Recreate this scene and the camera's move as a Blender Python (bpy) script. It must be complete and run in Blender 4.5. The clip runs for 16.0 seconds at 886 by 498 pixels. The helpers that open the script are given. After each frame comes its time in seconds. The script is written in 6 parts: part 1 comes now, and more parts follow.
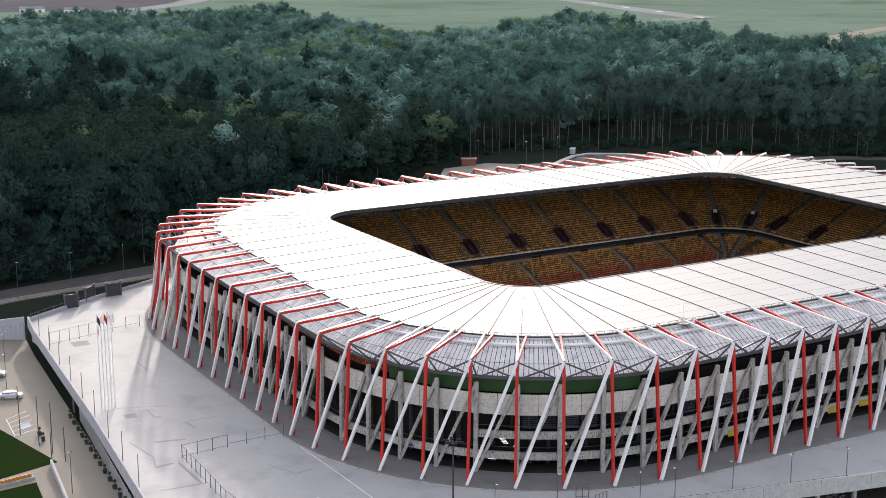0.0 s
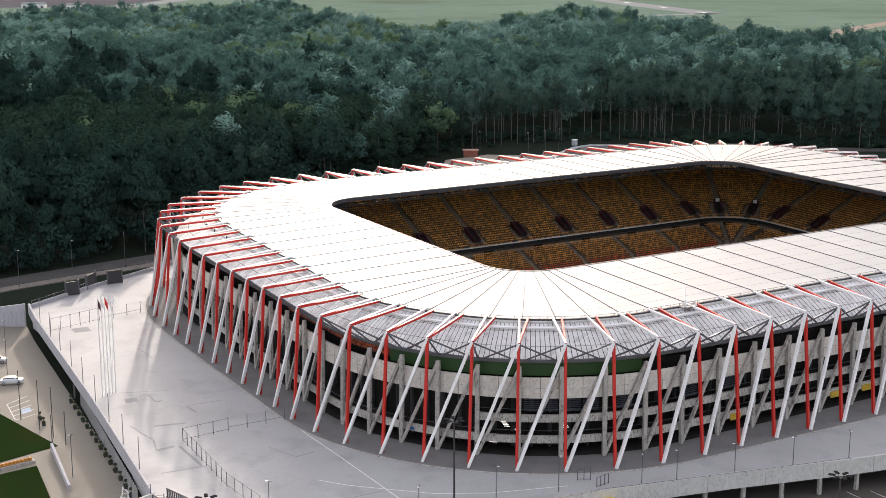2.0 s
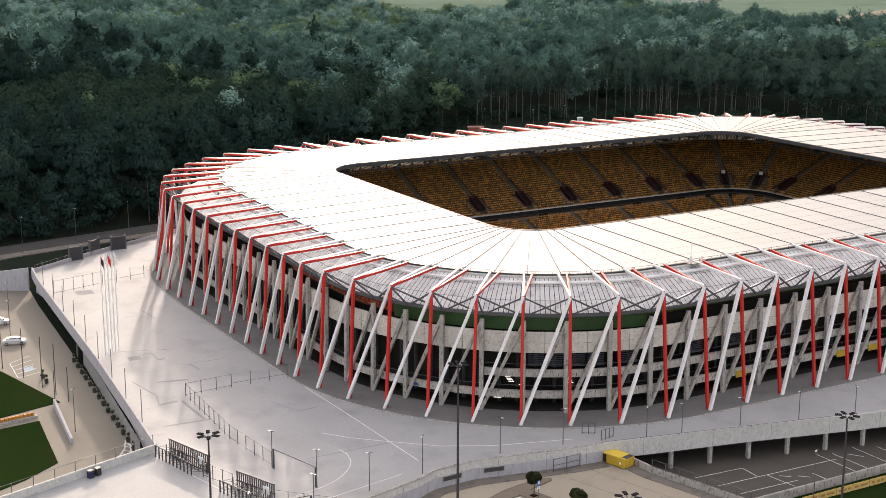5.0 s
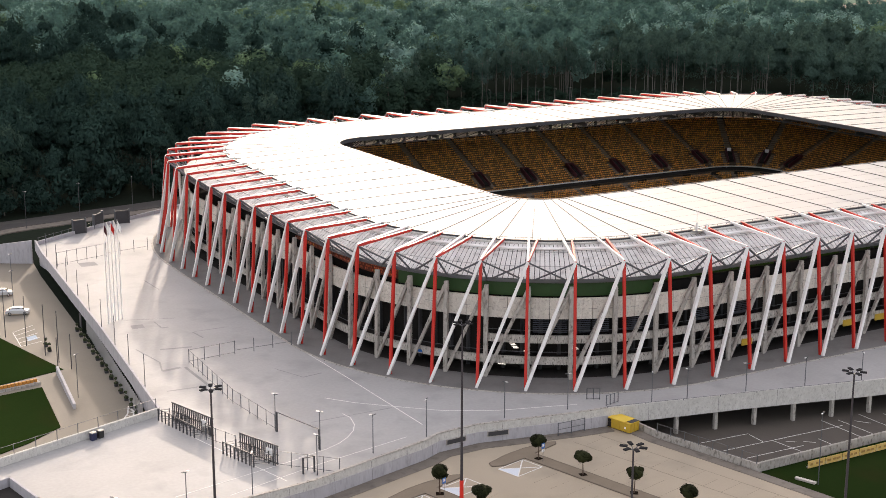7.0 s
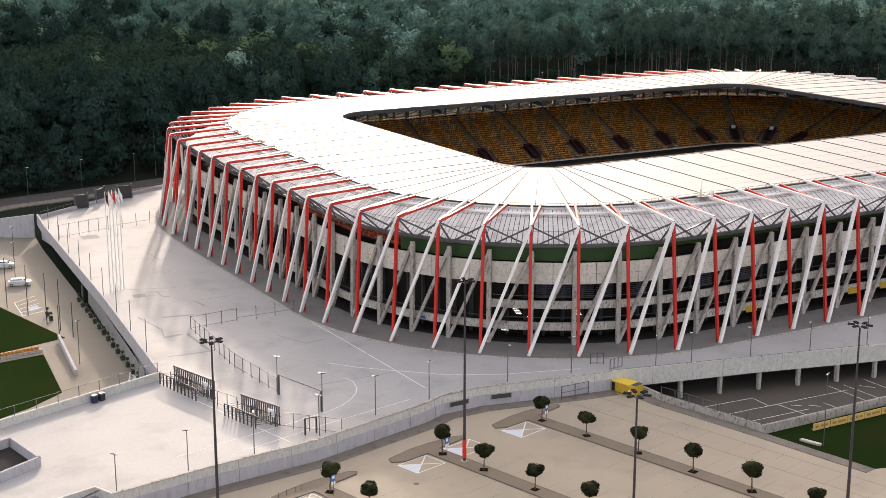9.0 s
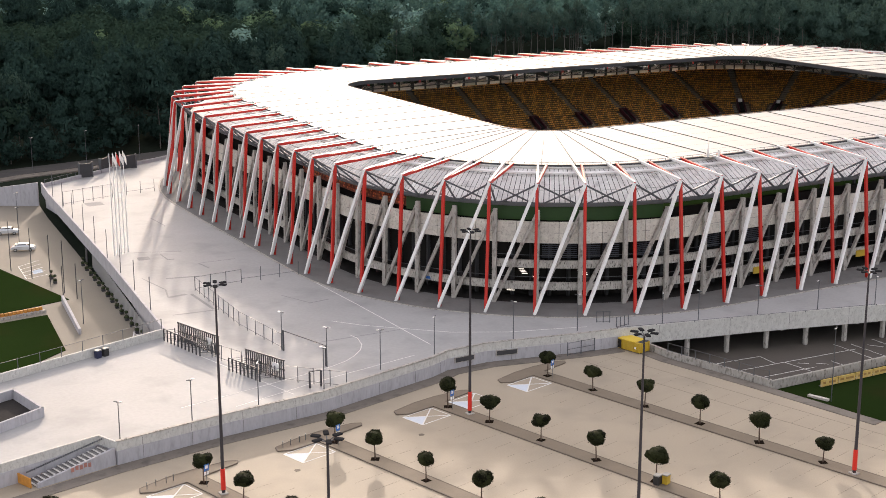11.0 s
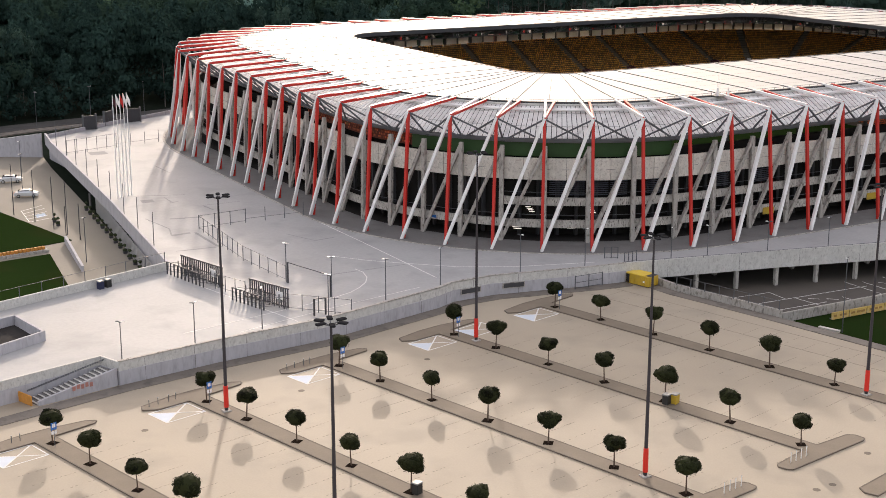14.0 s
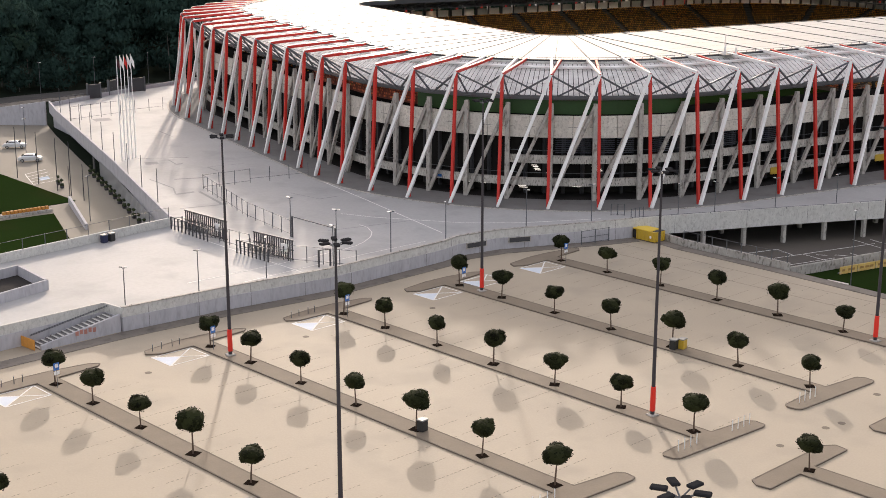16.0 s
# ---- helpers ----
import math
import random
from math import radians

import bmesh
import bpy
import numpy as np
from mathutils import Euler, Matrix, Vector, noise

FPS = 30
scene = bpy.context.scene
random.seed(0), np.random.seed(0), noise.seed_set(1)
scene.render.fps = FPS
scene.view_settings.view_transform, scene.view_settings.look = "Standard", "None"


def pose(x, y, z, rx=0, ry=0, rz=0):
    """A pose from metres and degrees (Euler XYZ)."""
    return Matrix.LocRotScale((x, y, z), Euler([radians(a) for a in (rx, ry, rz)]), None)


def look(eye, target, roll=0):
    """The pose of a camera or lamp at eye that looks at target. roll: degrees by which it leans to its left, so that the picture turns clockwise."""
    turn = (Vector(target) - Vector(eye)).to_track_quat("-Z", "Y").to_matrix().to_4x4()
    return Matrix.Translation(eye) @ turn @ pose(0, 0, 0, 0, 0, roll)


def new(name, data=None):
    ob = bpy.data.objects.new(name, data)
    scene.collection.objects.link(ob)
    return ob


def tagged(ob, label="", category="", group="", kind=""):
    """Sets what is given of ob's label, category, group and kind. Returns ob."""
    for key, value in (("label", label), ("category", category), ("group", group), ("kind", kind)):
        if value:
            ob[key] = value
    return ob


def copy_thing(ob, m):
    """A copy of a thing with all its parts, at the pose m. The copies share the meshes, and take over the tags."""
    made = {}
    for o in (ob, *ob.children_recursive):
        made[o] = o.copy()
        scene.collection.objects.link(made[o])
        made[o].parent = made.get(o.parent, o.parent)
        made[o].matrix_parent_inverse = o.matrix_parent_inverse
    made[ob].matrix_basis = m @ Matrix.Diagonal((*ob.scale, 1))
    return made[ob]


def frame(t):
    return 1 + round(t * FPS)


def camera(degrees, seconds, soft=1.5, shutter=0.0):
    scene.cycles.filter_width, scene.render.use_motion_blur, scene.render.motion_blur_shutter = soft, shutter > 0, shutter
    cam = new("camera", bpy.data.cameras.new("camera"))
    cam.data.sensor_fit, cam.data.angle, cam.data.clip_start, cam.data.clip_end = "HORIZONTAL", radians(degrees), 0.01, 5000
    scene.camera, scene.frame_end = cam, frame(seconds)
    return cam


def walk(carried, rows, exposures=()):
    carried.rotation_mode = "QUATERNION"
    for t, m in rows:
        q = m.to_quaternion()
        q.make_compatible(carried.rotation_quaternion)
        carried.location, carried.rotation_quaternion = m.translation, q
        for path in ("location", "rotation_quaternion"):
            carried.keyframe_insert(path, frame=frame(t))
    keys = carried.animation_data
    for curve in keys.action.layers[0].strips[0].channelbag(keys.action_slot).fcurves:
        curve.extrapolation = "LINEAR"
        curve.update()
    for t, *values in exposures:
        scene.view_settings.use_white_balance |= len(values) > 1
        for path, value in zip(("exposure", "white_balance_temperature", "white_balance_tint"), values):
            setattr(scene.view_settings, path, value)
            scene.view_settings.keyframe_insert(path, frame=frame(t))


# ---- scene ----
cam = camera(35.0, 16.0, soft=0.5)
PATH = [
    (0, (-89.57, -157.62, 83.25), (-40.70, -73.19, 61.28), -0.06),
    (0.5, (-89.48, -157.58, 82.73), (-40.64, -73.14, 60.73), -0.07),
    (1, (-89.42, -157.54, 82.16), (-40.60, -73.09, 60.14), -0.08),
    (1.5, (-89.37, -157.53, 81.58), (-40.60, -73.06, 59.55), -0.07),
    (2, (-89.40, -157.61, 80.81), (-40.68, -73.13, 58.68), -0.08),
    (2.5, (-89.47, -157.68, 79.95), (-40.81, -73.19, 57.73), -0.08),
    (3, (-89.50, -157.75, 78.95), (-40.89, -73.25, 56.64), -0.05),
    (3.5, (-89.48, -157.81, 77.96), (-40.90, -73.30, 55.63), -0.04),
    (4, (-89.46, -157.85, 76.87), (-40.94, -73.33, 54.46), -0.04),
    (6.5, (-89.42, -157.81, 71.52), (-41.32, -73.20, 48.54), 0.09),
    (7, (-89.34, -157.79, 70.44), (-41.33, -73.17, 47.31), 0.07),
    (7.5, (-89.25, -157.81, 69.33), (-41.32, -73.19, 46.05), 0.03),
    (8, (-89.16, -157.86, 68.21), (-41.30, -73.23, 44.81), -0.01),
    (8.5, (-89.10, -157.82, 67.12), (-41.31, -73.17, 43.65), -0.03),
    (11, (-89.17, -157.88, 60.80), (-41.86, -73.13, 36.71), -0.04),
    (11.5, (-89.11, -157.82, 59.58), (-41.84, -73.10, 35.34), -0.02),
    (12, (-89.06, -157.80, 58.19), (-41.85, -73.08, 33.82), -0.00),
    (12.5, (-89.00, -157.73, 56.79), (-41.87, -73.00, 32.32), -0.01),
    (13, (-89.00, -157.63, 55.45), (-41.97, -72.88, 30.84), -0.00),
    (13.5, (-89.08, -157.61, 54.17), (-42.13, -72.86, 29.41), 0.01),
    (14, (-89.06, -157.65, 52.83), (-42.23, -72.87, 27.95), 0.01),
    (14.5, (-89.00, -157.69, 51.55), (-42.23, -72.90, 26.56), 0.02),
    (15, (-89.01, -157.70, 50.19), (-42.33, -72.91, 25.08), 0.03),
    (15.5, (-89.07, -157.71, 48.89), (-42.49, -72.89, 23.66), 0.02),
    (16, (-89.17, -157.77, 47.52), (-42.72, -72.92, 22.17), -0.00),
]
walk(cam, [(t, look(eye, target, roll)) for t, eye, target, roll in PATH],
     exposures=[(0.0, 1.08, 6150, 14), (4.0, 1.11, 6750, 15), (8.0, 1.12, 6850, 16), (12.0, 1.06, 6800, 16), (16.0, 0.9, 6700, 15)])

# ---- light ----
SUN_EL, SUN_AZ = 17.0, 25.0
world = bpy.data.worlds.new("world")
scene.world = world
world.use_nodes = True
wn = world.node_tree
sky = wn.nodes.new("ShaderNodeTexSky")
sky.sky_type, sky.sun_disc = "NISHITA", False
sky.sun_elevation, sky.sun_rotation = radians(SUN_EL), radians(SUN_AZ)
sky.air_density, sky.dust_density, sky.ozone_density = 1.0, 3.0, 1.0
wn.nodes["Background"].inputs[1].default_value = 0.15
haze = wn.nodes.new("ShaderNodeMix")
haze.data_type = "RGBA"
haze.inputs["Factor"].default_value = 0.4
haze.inputs["B"].default_value = (5.5, 5.1, 4.75, 1)
wn.links.new(sky.outputs[0], haze.inputs["A"])
wn.links.new(haze.outputs["Result"], wn.nodes["Background"].inputs[0])
sun_dir = Vector((math.sin(radians(SUN_AZ)) * math.cos(radians(SUN_EL)), math.cos(radians(SUN_AZ)) * math.cos(radians(SUN_EL)), math.sin(radians(SUN_EL))))
sun = new("sun", bpy.data.lights.new("sun", "SUN"))
sun.data.energy, sun.data.angle, sun.data.color = 1.35, radians(1.4), (1.0, 0.9, 0.77)
sun.matrix_world = look(sun_dir * 300, (0, 0, 0))

# ---- materials ----
MATS = {}


def mat(name, color, rough=0.7, vary=0.15, scale=0.6, fine=12.0, bump=0.15, metal=0.0, spec=0.5, stain=None, stain_amount=0.4, coords="Object", islands=0.0, per_object=0.0, streak=1.0, through_light=0.0):
    """A surface with variation at two scales, optional stains and fine relief."""
    if name in MATS:
        return MATS[name]
    m = bpy.data.materials.new(name)
    MATS[name] = m
    m.use_nodes = True
    nt = m.node_tree
    b = nt.nodes["Principled BSDF"]
    b.inputs["Roughness"].default_value, b.inputs["Metallic"].default_value = rough, metal
    b.inputs["Specular IOR Level"].default_value = spec
    geo = nt.nodes.new("ShaderNodeNewGeometry")
    if coords == "World":
        place = geo.outputs["Position"]
    else:
        place = nt.nodes.new("ShaderNodeTexCoord").outputs[coords]

    if streak != 1.0:
        stretch = nt.nodes.new("ShaderNodeVectorMath")
        stretch.operation = "MULTIPLY"
        stretch.inputs[1].default_value = (1, 1, streak)
        nt.links.new(place, stretch.inputs[0])
        place = stretch.outputs[0]

    def tex(s, detail):
        n = nt.nodes.new("ShaderNodeTexNoise")
        n.inputs["Scale"].default_value, n.inputs["Detail"].default_value = s, detail
        nt.links.new(place, n.inputs["Vector"])
        return n.outputs["Fac"]

    def math_node(op, a, v):
        n = nt.nodes.new("ShaderNodeMath")
        n.operation = op
        for slot, x in zip(n.inputs, (a, v)):
            if isinstance(x, (int, float)):
                slot.default_value = x
            else:
                nt.links.new(x, slot)
        return n.outputs[0]

    big, small = tex(scale, 3), tex(fine, 4)
    total = math_node("ADD", math_node("MULTIPLY", math_node("SUBTRACT", big, 0.5), 2.2 * vary), math_node("MULTIPLY", math_node("SUBTRACT", small, 0.5), 1.4 * vary))
    if islands:
        total = math_node("ADD", total, math_node("MULTIPLY", math_node("SUBTRACT", geo.outputs["Random Per Island"], 0.5), 2 * islands))
    if per_object:
        info = nt.nodes.new("ShaderNodeObjectInfo")
        total = math_node("ADD", total, math_node("MULTIPLY", math_node("SUBTRACT", info.outputs["Random"], 0.5), 2 * per_object))
    gain = math_node("ADD", total, 1.0)
    mul = nt.nodes.new("ShaderNodeMix")
    mul.data_type, mul.blend_type = "RGBA", "MULTIPLY"
    mul.inputs["Factor"].default_value = 1.0
    mul.inputs["A"].default_value = (*color, 1)
    nt.links.new(gain, mul.inputs["B"])
    out = mul.outputs["Result"]
    if stain:
        ramp = nt.nodes.new("ShaderNodeMapRange")
        ramp.inputs["From Min"].default_value, ramp.inputs["From Max"].default_value = 0.52, 0.7
        ramp.inputs["To Max"].default_value = stain_amount
        nt.links.new(tex(scale * 2.3, 5), ramp.inputs["Value"])
        mix = nt.nodes.new("ShaderNodeMix")
        mix.data_type = "RGBA"
        nt.links.new(ramp.outputs["Result"], mix.inputs["Factor"])
        nt.links.new(out, mix.inputs["A"])
        mix.inputs["B"].default_value = (*stain, 1)
        out = mix.outputs["Result"]
    nt.links.new(out, b.inputs["Base Color"])
    if bump:
        bp = nt.nodes.new("ShaderNodeBump")
        bp.inputs["Strength"].default_value, bp.inputs["Distance"].default_value = bump, 0.05
        nt.links.new(small, bp.inputs["Height"])
        nt.links.new(bp.outputs[0], b.inputs["Normal"])
    if through_light:
        thin, blend = nt.nodes.new("ShaderNodeBsdfTranslucent"), nt.nodes.new("ShaderNodeMixShader")
        blend.inputs[0].default_value = through_light
        nt.links.new(out, thin.inputs["Color"])
        nt.links.new(b.outputs[0], blend.inputs[1])
        nt.links.new(thin.outputs[0], blend.inputs[2])
        nt.links.new(blend.outputs[0], nt.nodes["Material Output"].inputs["Surface"])
    return m


CONCRETE = mat("concrete", (0.41, 0.385, 0.35), 0.85, 0.3, 1.1, 6.0, 0.35, streak=0.5, stain=(0.10, 0.09, 0.075), stain_amount=0.8, coords="World")
BAND = mat("band_concrete", (0.63, 0.59, 0.525), 0.85, 0.22, 1.6, 9.0, 0.35, streak=0.8, stain=(0.30, 0.265, 0.22), stain_amount=0.6, coords="World", per_object=0.1)
DECK_EDGE = mat("deck_edge_concrete", (0.50, 0.475, 0.43), 0.85, 0.35, 2.6, 10.0, 0.35, streak=0.35, stain=(0.06, 0.055, 0.048), stain_amount=0.9, coords="World")
PARAPET = mat("parapet_concrete", (0.55, 0.54, 0.51), 0.85, 0.2, 1.7, 8.0, 0.25, stain=(0.30, 0.285, 0.265), stain_amount=0.55, streak=0.6, coords="World")
LOUVRE = mat("louvre_grey", (0.09, 0.10, 0.13), 0.5, 0.15, 0.5, 4.0, 0.05, metal=0.3, coords="World")
ROOF_SEAM = mat("roof_gasket", (0.025, 0.025, 0.025), 0.6, 0.2, 0.3, 3.0, 0.0, spec=0.28, coords="World")
ROOF_JOINT = mat("roof_sheet_joint", (0.22, 0.22, 0.215), 0.8, 0.2, 0.4, 3.0, 0.0, spec=0.2, coords="World")
WALL_CONCRETE = mat("wall_concrete", (0.43, 0.42, 0.445), 0.85, 0.16, 0.9, 4.0, 0.25, stain=(0.27, 0.26, 0.27), stain_amount=0.5, streak=0.3, coords="World")
PLAZA = mat("plaza_paving", (0.385, 0.382, 0.378), 0.72, 0.16, 0.08, 2.0, 0.1, stain=(0.28, 0.28, 0.282), stain_amount=0.6, coords="World")
PARKING = mat("parking_setts", (0.378, 0.320, 0.242), 0.75, 0.12, 0.07, 5.0, 0.2, stain=(0.30, 0.26, 0.20), stain_amount=0.6, coords="World")
ISLAND = mat("island_paving", (0.205, 0.165, 0.12), 0.85, 0.15, 0.4, 6.0, 0.2, coords="World")
STALL = mat("stall_setts", (0.225, 0.195, 0.15), 0.85, 0.2, 0.8, 6.0, 0.2, coords="World")
# Darker than the island paving, so kerbs carry the shade of their faces.
KERB = mat("kerb", (0.16, 0.13, 0.10), 0.85, 0.2, 0.8, 6.0, 0.2, coords="World")
RED = mat("red_paint", (0.52, 0.022, 0.013), 0.45, 0.12, 0.3, 3.0, 0.05, coords="World")
DARK_RED = mat("dark_red_paint", (0.065, 0.012, 0.018), 0.5, 0.12, 0.3, 3.0, 0.05, coords="World")
WHITE = mat("white_paint", (0.84, 0.83, 0.815), 0.4, 0.06, 0.3, 3.0, 0.05, stain=(0.6, 0.58, 0.55), stain_amount=0.3, coords="World")
ROOF = mat("roof_sheet", (0.372, 0.384, 0.392), 0.52, 0.06, 0.15, 2.0, 0.05, spec=0.3, coords="World", per_object=0.03)
STEEL = mat("grey_steel", (0.11, 0.115, 0.125), 0.45, 0.15, 0.5, 5.0, 0.1, metal=0.3, coords="World")
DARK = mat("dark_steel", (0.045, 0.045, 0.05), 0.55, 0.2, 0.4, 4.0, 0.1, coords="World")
GLAZING = mat("canopy_glazing", (0.80, 0.785, 0.765), 0.3, 0.16, 0.3, 2.0, 0.03, stain=(0.34, 0.32, 0.31), stain_amount=0.5, coords="World", islands=0.16, through_light=0.12)
GAP_FILL = mat("pale_gap_fill", (0.75, 0.73, 0.70), 0.4, 0.25, 0.2, 2.0, 0.03, coords="World", per_object=0.35, through_light=0.5)
# Near-black base colours put the interior's shade into walls, decks and floors.
SHADE_INNER = mat("shade_dark_wall", (0.03, 0.028, 0.026), 0.95, 0.3, 0.2, 2.0, 0.1, spec=0.03, coords="World")
SHADE_FLOOR = mat("shade_dark_floor", (0.045, 0.042, 0.04), 0.95, 0.3, 0.3, 4.0, 0.1, spec=0.03, coords="World")
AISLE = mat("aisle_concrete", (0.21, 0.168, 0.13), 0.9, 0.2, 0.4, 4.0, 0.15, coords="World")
# Darker than the aisle concrete, which deepens the gaps between seat rows.
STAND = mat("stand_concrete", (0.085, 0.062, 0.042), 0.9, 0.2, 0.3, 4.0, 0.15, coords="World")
SEAT_YELLOW = mat("yellow_seat", (0.62, 0.28, 0.05), 0.5, 0.2, 0.06, 1.0, 0.0, coords="World", islands=0.6)
SEAT_RED = mat("red_seat", (0.60, 0.12, 0.035), 0.5, 0.15, 0.06, 1.0, 0.0, coords="World", islands=0.5)
HEAD_GREY = mat("lamp_head_grey", (0.03, 0.03, 0.032), 1.0, 0.15, 2.0, 9.0, 0.02, spec=0.0)
SEAT_BANK = mat("seat_bank_red", (0.20, 0.045, 0.025), 0.7, 0.4, 0.5, 4.0, 0.1, coords="World")
STRIP = mat("strip_paving", (0.20, 0.195, 0.19), 0.85, 0.15, 0.15, 3.0, 0.1, spec=0.2, stain=(0.13, 0.125, 0.12), coords="World")
GREEN = mat("green_screen", (0.014, 0.055, 0.008), 0.6, 0.25, 0.3, 3.0, 0.1, coords="World")
TURF = mat("turf", (0.016, 0.030, 0.008), 1.0, 0.35, 0.05, 6.0, 0.3, spec=0.0, stain=(0.030, 0.028, 0.011), coords="World")
GROUND = mat("ground_soil", (0.022, 0.028, 0.021), 0.98, 0.3, 0.02, 0.8, 0.5, spec=0.0, coords="World")
# Distance haze is mixed into the grass colour as extra paleness.
FIELD = mat("hazed_airfield_grass", (0.155, 0.21, 0.16), 1.0, 0.2, 0.004, 0.05, 0.1, spec=0.0, stain=(0.10, 0.125, 0.075), stain_amount=0.6, coords="World")
RUNWAY = mat("runway", (0.28, 0.285, 0.28), 0.9, spec=0.0, vary=0.1, scale=0.01, fine=0.3, bump=0.1, coords="World")
ASPHALT = mat("asphalt", (0.055, 0.052, 0.05), 0.85, 0.2, 0.1, 8.0, 0.2, stain=(0.12, 0.11, 0.1), coords="World")
LOWER_LOT = mat("lower_lot_setts", (0.082, 0.070, 0.058), 0.85, 0.2, 0.1, 5.0, 0.2, stain=(0.055, 0.05, 0.045), coords="World")
YARD = mat("yard_setts", (0.23, 0.205, 0.165), 0.85, 0.12, 0.1, 5.0, 0.2, coords="World")
BARK = mat("bark", (0.10, 0.065, 0.045), 0.95, 0.3, 2.0, 12.0, 0.5)
PINE_BARK = mat("pine_bark", (0.115, 0.11, 0.10), 0.95, 0.35, 0.3, 3.0, 0.4, coords="World", per_object=0.3)
LEAF = mat("ball_tree_leaf", (0.022, 0.026, 0.010), 0.8, 0.3, 1.5, 8.0, 0.2, spec=0.1, islands=0.5, per_object=0.25, through_light=0.25)
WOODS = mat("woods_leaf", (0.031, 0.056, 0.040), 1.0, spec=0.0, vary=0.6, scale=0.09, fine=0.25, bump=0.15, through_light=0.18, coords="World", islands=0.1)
# Far leaf colours are lifted, and mostly blued, to stand in for haze.
HAZE_BLUE_WOODS = mat("haze_blue_leaf", (0.070, 0.134, 0.118), 1.0, spec=0.0, vary=0.5, scale=0.08, fine=0.3, bump=0.15, through_light=0.42, coords="World", islands=0.12)
LIGHT_WOODS = mat("light_hazed_leaf", (0.105, 0.170, 0.100), 1.0, spec=0.0, vary=0.5, scale=0.08, fine=0.3, bump=0.15, through_light=0.42, coords="World", islands=0.12)
HAZED_WOODS = mat("hazed_woods_leaf", (0.150, 0.250, 0.225), 1.0, spec=0.0, vary=0.6, scale=0.07, fine=0.2, bump=0.15, through_light=0.42, coords="World", islands=0.1)
PINE = mat("pine_needles", (0.029, 0.056, 0.047), 1.0, spec=0.0, vary=0.4, scale=0.03, fine=0.4, bump=0.3, through_light=0.15, coords="World", islands=0.25, per_object=0.2)
STEM_PINE = mat("tall_pine_needles", (0.052, 0.090, 0.074), 1.0, spec=0.0, vary=0.4, scale=0.04, fine=0.4, bump=0.3, through_light=0.3, coords="World", islands=0.25, per_object=0.2)
YELLOW = mat("yellow_paint", (0.52, 0.34, 0.03), 0.5, 0.12, 0.8, 5.0, 0.1, stain=(0.35, 0.24, 0.06))
MARK = mat("road_marking", (0.72, 0.71, 0.68), 0.8, 0.12, 1.0, 9.0, 0.1, coords="World")
BLUE = mat("blue_sign", (0.03, 0.16, 0.5), 0.4, 0.05)
CARPAINT = mat("silver_car_paint", (0.62, 0.63, 0.64), 0.25, 0.04, bump=0.0, metal=0.3)
GLASS = mat("dark_glass", (0.015, 0.018, 0.02), 0.08, 0.05, bump=0.0)
RUBBER = mat("rubber", (0.02, 0.02, 0.02), 0.9, 0.1)
RUST = mat("orange_board", (0.50, 0.22, 0.04), 0.7, 0.25, 1.5, 8.0, 0.1, islands=0.3)
BUSH = mat("bush_leaf", (0.03, 0.04, 0.015), 0.9, 0.3, 2.0, 9.0, 0.3, islands=0.4)
SOIL = mat("soil", (0.018, 0.013, 0.010), 1.0, 0.3, 3.0, 12.0, 0.5, spec=0.0)
MARGIN = mat("margin_paving", (0.18, 0.157, 0.132), 0.85, 0.25, 0.3, 5.0, 0.2, stain=(0.08, 0.07, 0.062), stain_amount=0.6, coords="World")


# Glow added to imitate bright patches inside the dark deck.
GLOW_SLAT = bpy.data.materials.new("slat_glow")
GLOW_SLAT.use_nodes = True
GLOW_SLAT.node_tree.nodes["Principled BSDF"].inputs["Emission Color"].default_value = (1.0, 0.93, 0.8, 1)
GLOW_SLAT.node_tree.nodes["Principled BSDF"].inputs["Emission Strength"].default_value = 0.5


# ---- building helpers ----
def ob_from(name, verts, faces, material, parent=None, label="", smooth=False):
    me = bpy.data.meshes.new(name)
    me.from_pydata([tuple(v) for v in verts], [], faces)
    me.materials.append(material)
    if smooth:
        me.shade_smooth()
    ob = new(name, me)
    if parent:
        ob.parent = parent
    if label:
        ob["label"] = label
    return ob


def part(name, bm, material, parent=None, label="", smooth=False):
    me = bpy.data.meshes.new(name)
    bm.to_mesh(me)
    bm.free()
    me.materials.append(material)
    if smooth:
        me.shade_smooth()
    ob = new(name, me)
    if parent:
        ob.parent = parent
    if label:
        ob["label"] = label
    return ob


def thing(name, label, category, group="", kind="", at=None):
    ob = new(name)
    if at:
        ob.location = at
    return tagged(ob, label, category, group, kind)


def add_box(bm, c, size, rz=0.0, bevel=0.0):
    m = Matrix.LocRotScale(c, Euler((0, 0, rz)), size)
    r = bmesh.ops.create_cube(bm, size=1.0, matrix=m)
    if bevel:
        edges = list({e for v in r["verts"] for e in v.link_edges})
        bmesh.ops.bevel(bm, geom=edges, offset=bevel, segments=1, affect="EDGES")


def add_tube(bm, a, b, r0, r1=None, seg=6):
    a, b = Vector(a), Vector(b)
    d = b - a
    m = Matrix.Translation((a + b) / 2) @ d.to_track_quat("Z", "Y").to_matrix().to_4x4()
    bmesh.ops.create_cone(bm, cap_ends=True, segments=seg, radius1=r0, radius2=r0 if r1 is None else r1, depth=d.length, matrix=m)


def boxes(items, bevel=0.0):
    bm = bmesh.new()
    for it in items:
        add_box(bm, *it, **({"bevel": bevel} if bevel else {}))
    return bm


